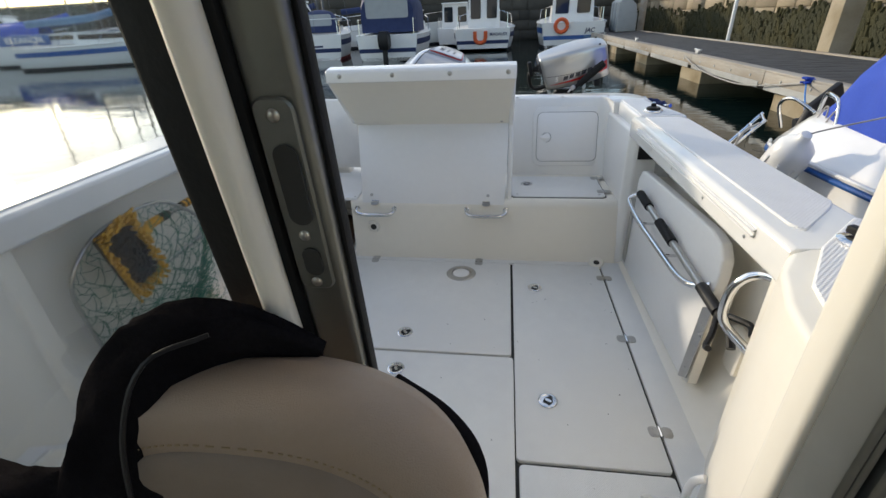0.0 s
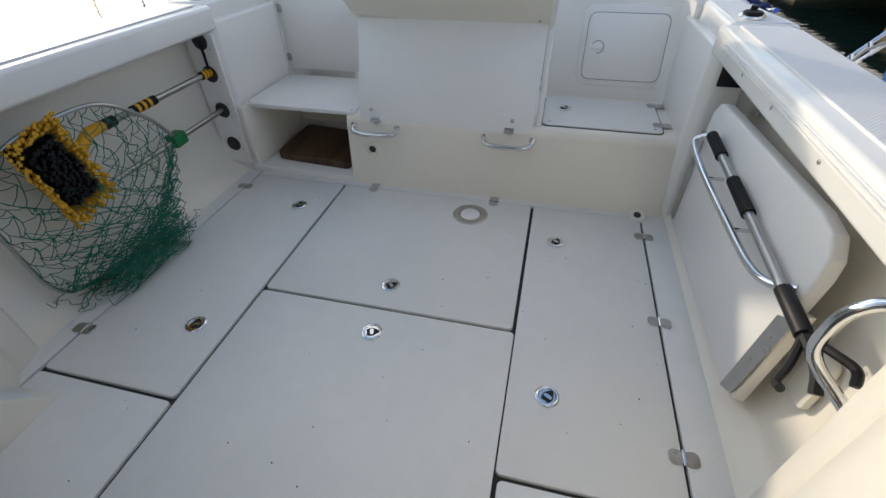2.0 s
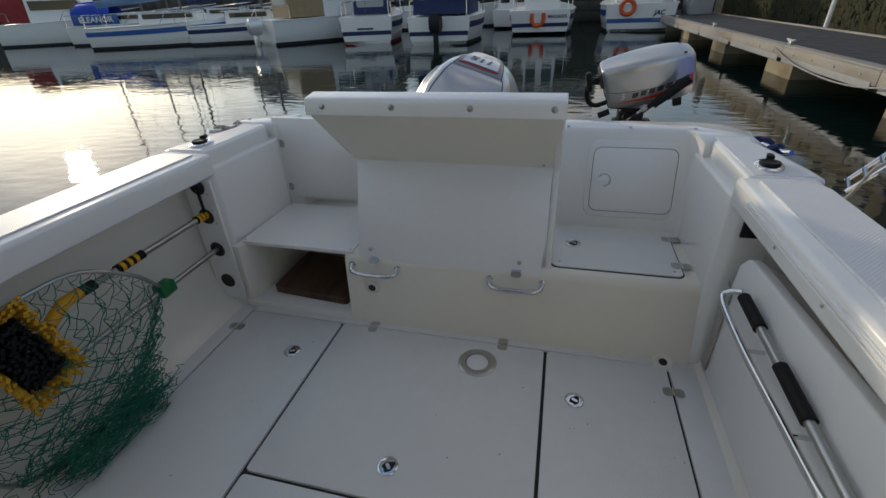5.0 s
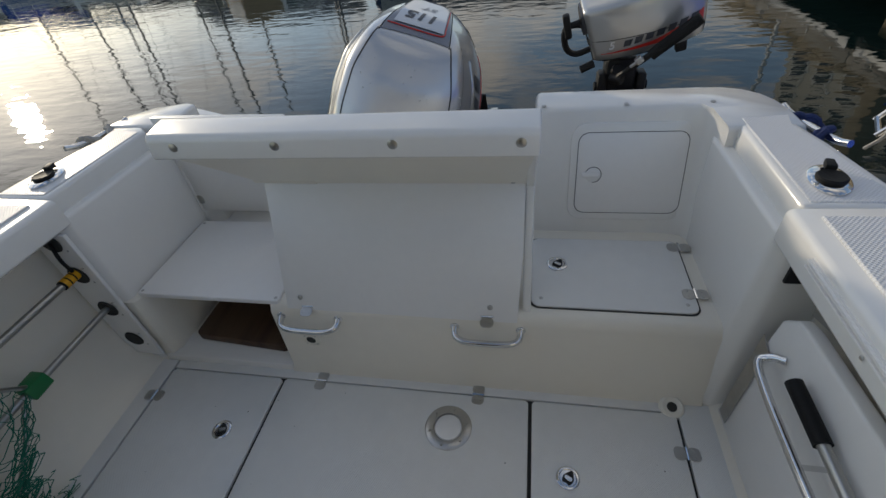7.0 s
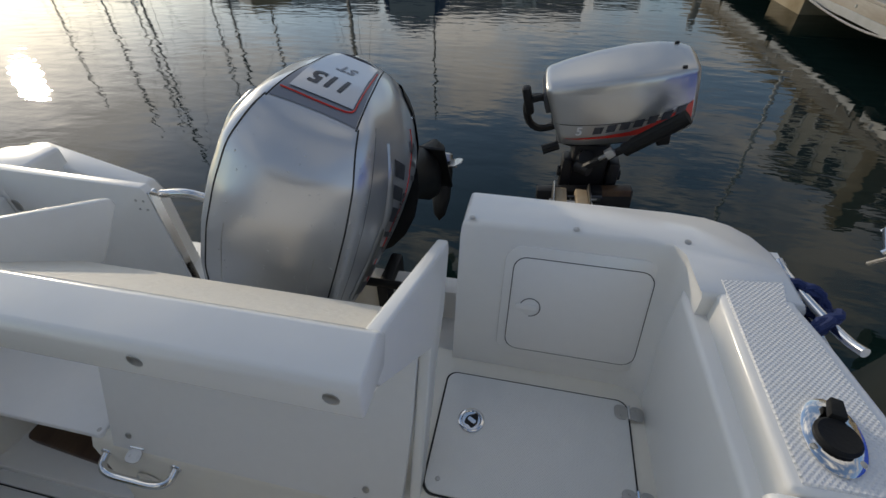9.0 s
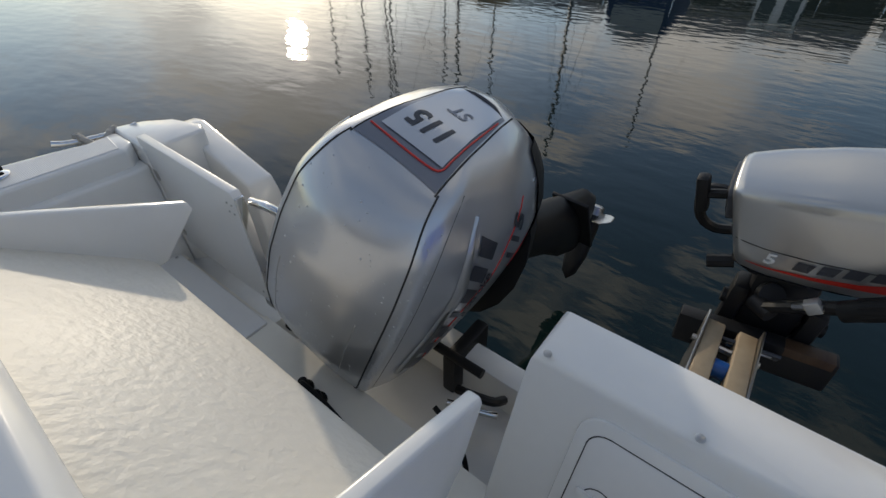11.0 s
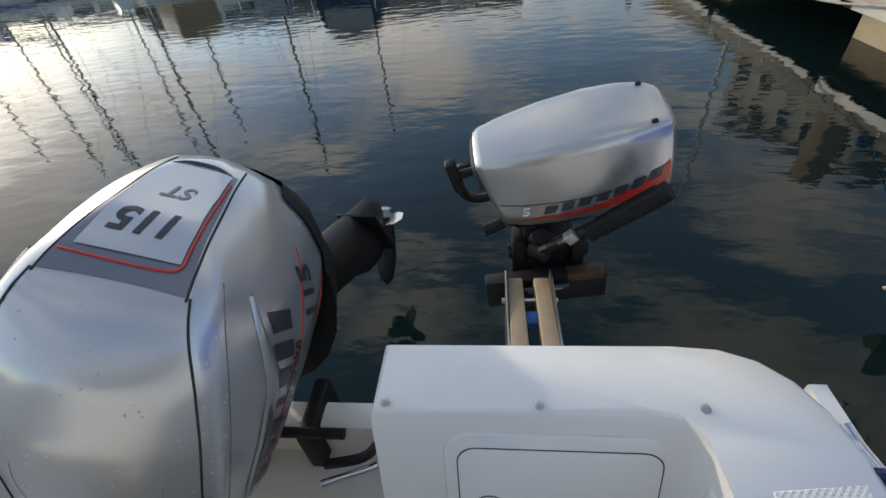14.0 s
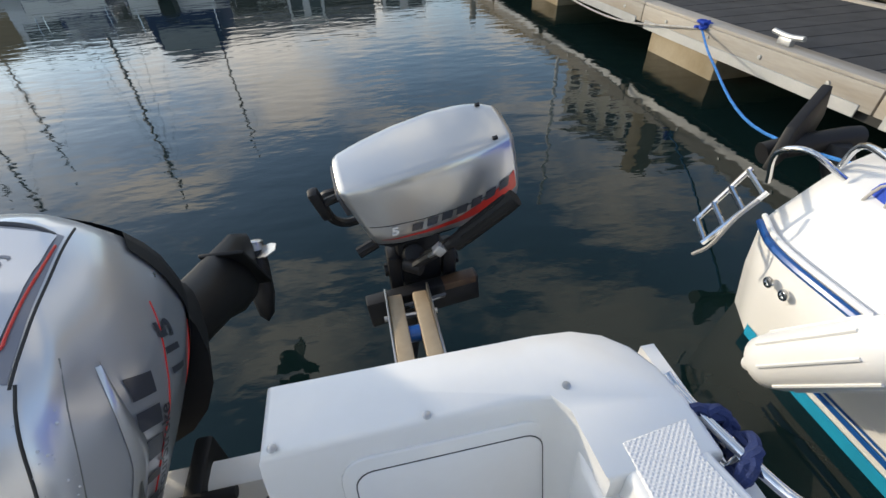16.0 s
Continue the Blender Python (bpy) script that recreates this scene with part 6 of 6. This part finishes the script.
def moored(x, y, turn, length, beam, free, label, stripe=None, cabin=None, canopy=None, outboard=None, mast=0.0, keel=ANTIFOUL, boom=None, hull_mat=None):
    """A moored boat: x, y of its stern's middle; turn 0 points its bow away along +y."""
    m = pose(x, y, WATER, 0, 0, turn)
    g = thing("moored_boat", (x, y, WATER), label, "boat", "boats moored along the quay")
    n = 12

    def half(t):
        return beam / 2 * (0.86 + 0.14 * math.sin(math.pi * min(t * 1.6, 1.0))) * (1 - max(0, (t - 0.45) / 0.55) ** 2.2)

    def sheer(t):
        return free * (1 + 0.35 * t * t)

    rings, band, foot = [], [], []
    for i in range(n + 1):
        t = i / n
        h, z, yy = max(half(t), 0.02), sheer(t), t * length
        prof = [(h * 0.70, -0.2), (h * 0.90, 0.06), (h * 0.97, z * 0.5), (h, z), (h - 0.06, z + 0.03)]
        rings.append([Vector((-a, yy, b)) for a, b in prof] + [Vector((a, yy, b)) for a, b in reversed(prof)])
        band.append([Vector((sx, yy, zz)) for sx, zz in ((h * 1.004 + 0.006, z * 0.84), (h * 0.99 + 0.006, z * 0.62))])
        foot.append((h, yy))
    part("hull", moved(loft(rings), m), hull_mat or WHITE, g, "" if hull_mat else "white hull", 50)
    part("boot_top", moved(loft([[Vector((-(h * 0.915 + 0.01), yy, 0.12)), Vector((-(h * 0.86 + 0.01), yy, -0.05)), Vector((h * 0.86 + 0.01, yy, -0.05)), Vector((h * 0.915 + 0.01, yy, 0.12))] for h, yy in foot]), m), keel, g, "dark waterline paint")
    if stripe:
        for s in (-1, 1):
            part("stripe", moved(loft([[Vector((s * p.x, p.y, p.z)) for p in r] for r in band], closed=False, caps=False), m), stripe, g)
        part("stern_stripe", moved(box(-half(0) * 0.95, half(0) * 0.95, -0.012, 0.0, free * 0.34, free * 0.5), m), stripe, g)
    part("fender_strake", moved(tube([(-half(t) - 0.01, t * length, sheer(t) + 0.01) for t in np.linspace(0, 0.95, 10)], 0.03, 6), m), WHITE, g)
    part("fender_strake", moved(tube([(half(t) + 0.01, t * length, sheer(t) + 0.01) for t in np.linspace(0, 0.95, 10)], 0.03, 6), m), WHITE, g)
    if cabin:
        y0, y1, w, h, kind = cabin
        cz = free + 0.02
        body = part("cabin", moved(loft([[Vector((sx * w, y0, cz)), Vector((sx * w, y1, cz)), Vector((sx * w * 0.92, y1 - 0.45 * h, cz + h * 0.95)), Vector((sx * w * 0.92, y0 + 0.06, cz + h))] for sx in (-1, 1)]), m), WHITE, g, "white cabin")
        part("cabin_roof", moved(box(-w * 0.98, w * 0.98, y0 - 0.15, y1 - 0.40 * h, cz + h * 0.97, cz + h * 1.02, 0.02), m), WHITE, g)
        for j in range(kind):
            u = -w + (j + 0.5) * 2 * w / kind
            ww = 0.62 * w / kind
            part("window", moved(prism(rounded(u - ww, u + ww, cz + h * 0.25, cz + h * 0.85, 0.06), "y", y0 - 0.02, y0 + 0.05), m), DARK_GLASS, body)
        for s in (-1, 1):
            part("side_window", moved(prism([(y0 + 0.25, cz + h * 0.5), (y1 - 0.35, cz + h * 0.5), (y1 - 0.45 * h - 0.1, cz + h * 0.85), (y0 + 0.25, cz + h * 0.85)], "x", s * w * 0.97 - 0.03, s * w * 0.97 + 0.03), m), DARK_GLASS, body)
    if canopy:
        y0, y1, w, h, mat = canopy
        z0 = free + 0.1
        rr = [[Vector((w * math.cos(a) * k, yy, z0 + h * hh * max(math.sin(a), 0) ** 0.36)) for a in [math.pi * q / 14 for q in range(15)]] for yy, hh, k in ((y0, 0.80, 0.96), (y0 + 0.25, 0.97, 1.0), ((y0 + y1) / 2, 1.0, 1.0), (y1, 0.88, 0.96))]
        cv = part("canopy", moved(loft(rr, closed=False, caps=False), m), mat, g, "canvas canopy")
        part("back_curtain", moved(prism([(p.x, p.z) for p in rr[0]], "y", y0 - 0.02, y0 + 0.02), m), mat, cv)
        part("curtain_window", moved(prism(rounded(-0.76 * w, 0.76 * w, z0 + h * 0.30, z0 + h * 0.80, 0.10), "y", y0 - 0.035, y0 - 0.021), m), LOCKER, cv, "clear plastic curtain window")
    if outboard:
        ob = part("outboard", moved(bevel(loft([[Vector((u * k, -0.45 + v * k2, z)) for u, v in ((-0.2, -0.3), (0.2, -0.3), (0.2, 0.3), (-0.2, 0.3))] for z, k, k2 in ((0.45, 0.8, 0.7), (0.62, 1.0, 1.0), (0.95, 1.0, 1.0), (1.12, 0.7, 0.75))]), 0.06, 2), m), outboard, g, "outboard engine")
        part("outboard_leg", moved(box(-0.09, 0.09, -0.60, -0.35, -0.3, 0.5, 0.04), m), outboard, ob)
    if mast:
        my = length * 0.55
        mt = part("mast", moved(tube([(0, my, free), (0, my, mast)], 0.06, 8), m), MAST, g, "mast in a grey darkened as if backlit")
        part("spreader", moved(tube([(-0.6, my, mast * 0.6), (0.6, my, mast * 0.6)], 0.018, 6), m), MAST, mt)
        for sx, sy in ((-beam * 0.48, my), (beam * 0.48, my), (0, length * 0.98), (0, 0.1)):
            part("stay", moved(tube([(sx, sy, free * 1.1), (0, my, mast * 0.97)], 0.009, 4), m), MAST, mt)
        if boom:
            part("boom_cover", moved(tube([(0, my - 0.1, free + 1.5), (0, my - 1.2, free + 1.25), (0, 0.4, free + 1.05)], 0.16, 10, 4), m), boom, mt, "canvas sail cover")
    for s in (-1, 1):
        part("pushpit", moved(tube([(s * half(0) * 0.9, 0.9, sheer(0.1)), (s * half(0) * 0.9, 0.9, free + 0.6), (s * half(0) * 0.9, 0.08, free + 0.6), (s * half(0) * 0.9, 0.05, free)], 0.016, 6), m), CHROME, g)
        part("bow_rail", moved(tube([(s * half(0.45) * 0.95, 0.45 * length, sheer(0.45)), (s * half(0.5) * 0.95, 0.5 * length, sheer(0.5) + 0.5), (s * half(0.75) * 0.95, 0.75 * length, sheer(0.75) + 0.55), (0, length, sheer(1) + 0.55)], 0.016, 6), m), CHROME, g)
    return g, m


def ring_buoy(m, u, z, shoe=False):
    c = m @ Vector((u, -0.06, z))
    n = 24
    span = (2 * math.pi, 0.0) if not shoe else (1.35 * math.pi, -0.175 * math.pi)
    pts = [m @ Vector((u + 0.27 * math.cos(a), -0.07, z + 0.27 * math.sin(a) * (1 if not shoe else -1))) for a in [span[1] + span[0] * k / n - (0 if not shoe else 0) for k in range(n + 1)]]
    if shoe:
        pts = [m @ Vector((u + 0.25, -0.07, z + 0.25))] + [m @ Vector((u + 0.25 * math.cos(a), -0.07, z + 0.25 * math.sin(a))) for a in [-math.pi * k / 14 for k in range(15)]] + [m @ Vector((u - 0.25, -0.07, z + 0.25))]
    solid("life_ring" if not shoe else "horseshoe_buoy", tube(pts, 0.085, 8), ORANGE, "orange life ring on a boat's stern rail" if not shoe else "orange horseshoe buoy on a boat's stern", "life buoy")


b_jac, m_jac = moored(3.45, 24.8, -3, 7.0, 3.3, 1.05, "white cabin cruiser with an orange life ring on its stern", STRIPE_BLUE, (1.2, 4.2, 1.0, 1.5, 2))
ring_buoy(m_jac, -0.55, 0.95)
letters("boat_name", "JAC", 0.26, NAVY, b_jac, m_jac @ basis((0.75, -0.02, 0.72), (1, 0, 0), (0, 0, 1)), 0.005, 0.2)
part("name_bars", moved(box(0.5, 1.05, -0.02, -0.005, 0.42, 0.50), m_jac), PALE_BLUE, b_jac)
b_mad, m_mad = moored(-0.75, 24.3, 0, 6.5, 3.0, 0.95, "white wheelhouse boat with an orange horseshoe buoy", NAVY, (1.3, 3.6, 0.78, 1.65, 2))
ring_buoy(m_mad, -0.1, 0.62, True)
letters("boat_name", "MADALEX", 0.18, NAVY, b_mad, m_mad @ basis((0.75, -0.02, 0.72), (1, 0, 0), (0, 0, 1)), 0.005)
moored(-2.6, 29.0, 0, 6.0, 2.2, 0.9, "small white cabin boat moored further back", None, (1.0, 3.5, 0.8, 1.3, 2))
b_navy, m_navy = moored(-4.45, 20.6, 2, 7.0, 2.9, 0.95, "white sports cruiser under a navy canopy with black outboard", NAVY, (2.2, 5.0, 1.0, 0.9, 2), (0.5, 3.4, 1.15, 1.75, NAVY), BLACK)
b_six, m_six = moored(-7.9, 21.6, 12, 6.3, 2.6, 1.0, "small white sailing boat with a navy sprayhood", NAVY, (1.6, 4.4, 0.8, 0.65, 1), (1.5, 2.7, 0.8, 0.95, NAVY), None, 9.5, RED_CANVAS)
part("name_bars", moved(box(-0.4, 0.3, -0.02, -0.005, 0.55, 0.62), m_six), NAVY, b_six)
moored(-13.3, 22.3, -38, 7.0, 2.8, 1.0, "white fishing cruiser with a tan canopy and silver outboard", None, (2.6, 5.4, 1.1, 1.45, 3), (0.9, 3.0, 1.1, 1.75, TAN_CANVAS), COWL)
moored(-18.3, 23.4, -62, 6.6, 2.4, 0.85, "small white sailing boat with a brown hatch", NAVY, (1.8, 4.2, 0.75, 0.6, 1), None, None, 10.0, ANTIFOUL, None)
b_el, m_el = moored(-23.2, 22.3, -68, 8.0, 2.7, 0.95, "white sailing yacht with a broad blue stripe and blue sail cover", STRIPE_BLUE, (2.5, 5.5, 0.85, 0.6, 2), None, None, 12.0, ANTIFOUL, PALE_BLUE)
b_ble, m_ble = moored(-27.6, 24.8, -64, 7.0, 2.6, 0.95, "white yacht with blue canvas dodgers and cover", None, (2.5, 5.0, 0.85, 0.6, 1), (0.4, 2.4, 1.0, 1.1, BLUE_CANVAS), None, 11.0, ANTIFOUL, BLUE_CANVAS)
dodger = part("dodger", moved(box(1.24, 1.27, 0.6, 2.9, 1.05, 1.55, 0.01), m_ble), STRIPE_BLUE, b_ble, "blue lettered dodger")
letters("boat_name", "ELEANOR", 0.40, WHITE, dodger, m_ble @ basis((1.285, 1.75, 1.3), (0, 1, 0), (0, 0, 1)), 0.005)
moored(-33.5, 25.0, -60, 8.0, 2.9, 1.2, "white motor cruiser with a dark red canopy", None, (2.0, 5.5, 1.15, 1.4, 3), (0.5, 2.2, 1.1, 1.6, RED_CANVAS))
for x, y, h in ((-36.5, 29.5, 11.5), (-30.5, 30.0, 13.0), (-25.0, 30.5, 12.0), (-20.5, 30.0, 10.5), (-15.5, 30.5, 13.5), (-10.2, 31.0, 11.0)):
    moored(x, y, -75, 7.5, 2.5, 1.0, "white sailing yacht moored behind the others", None, (2.0, 4.6, 0.8, 0.6, 1), None, None, h, ANTIFOUL, NAVY)
moored(-6.75, 3.5, 182, 6.0, 2.5, 0.8, "dark workboat moored on the port side", None, None, None, None, hull_mat=ANTIFOUL)
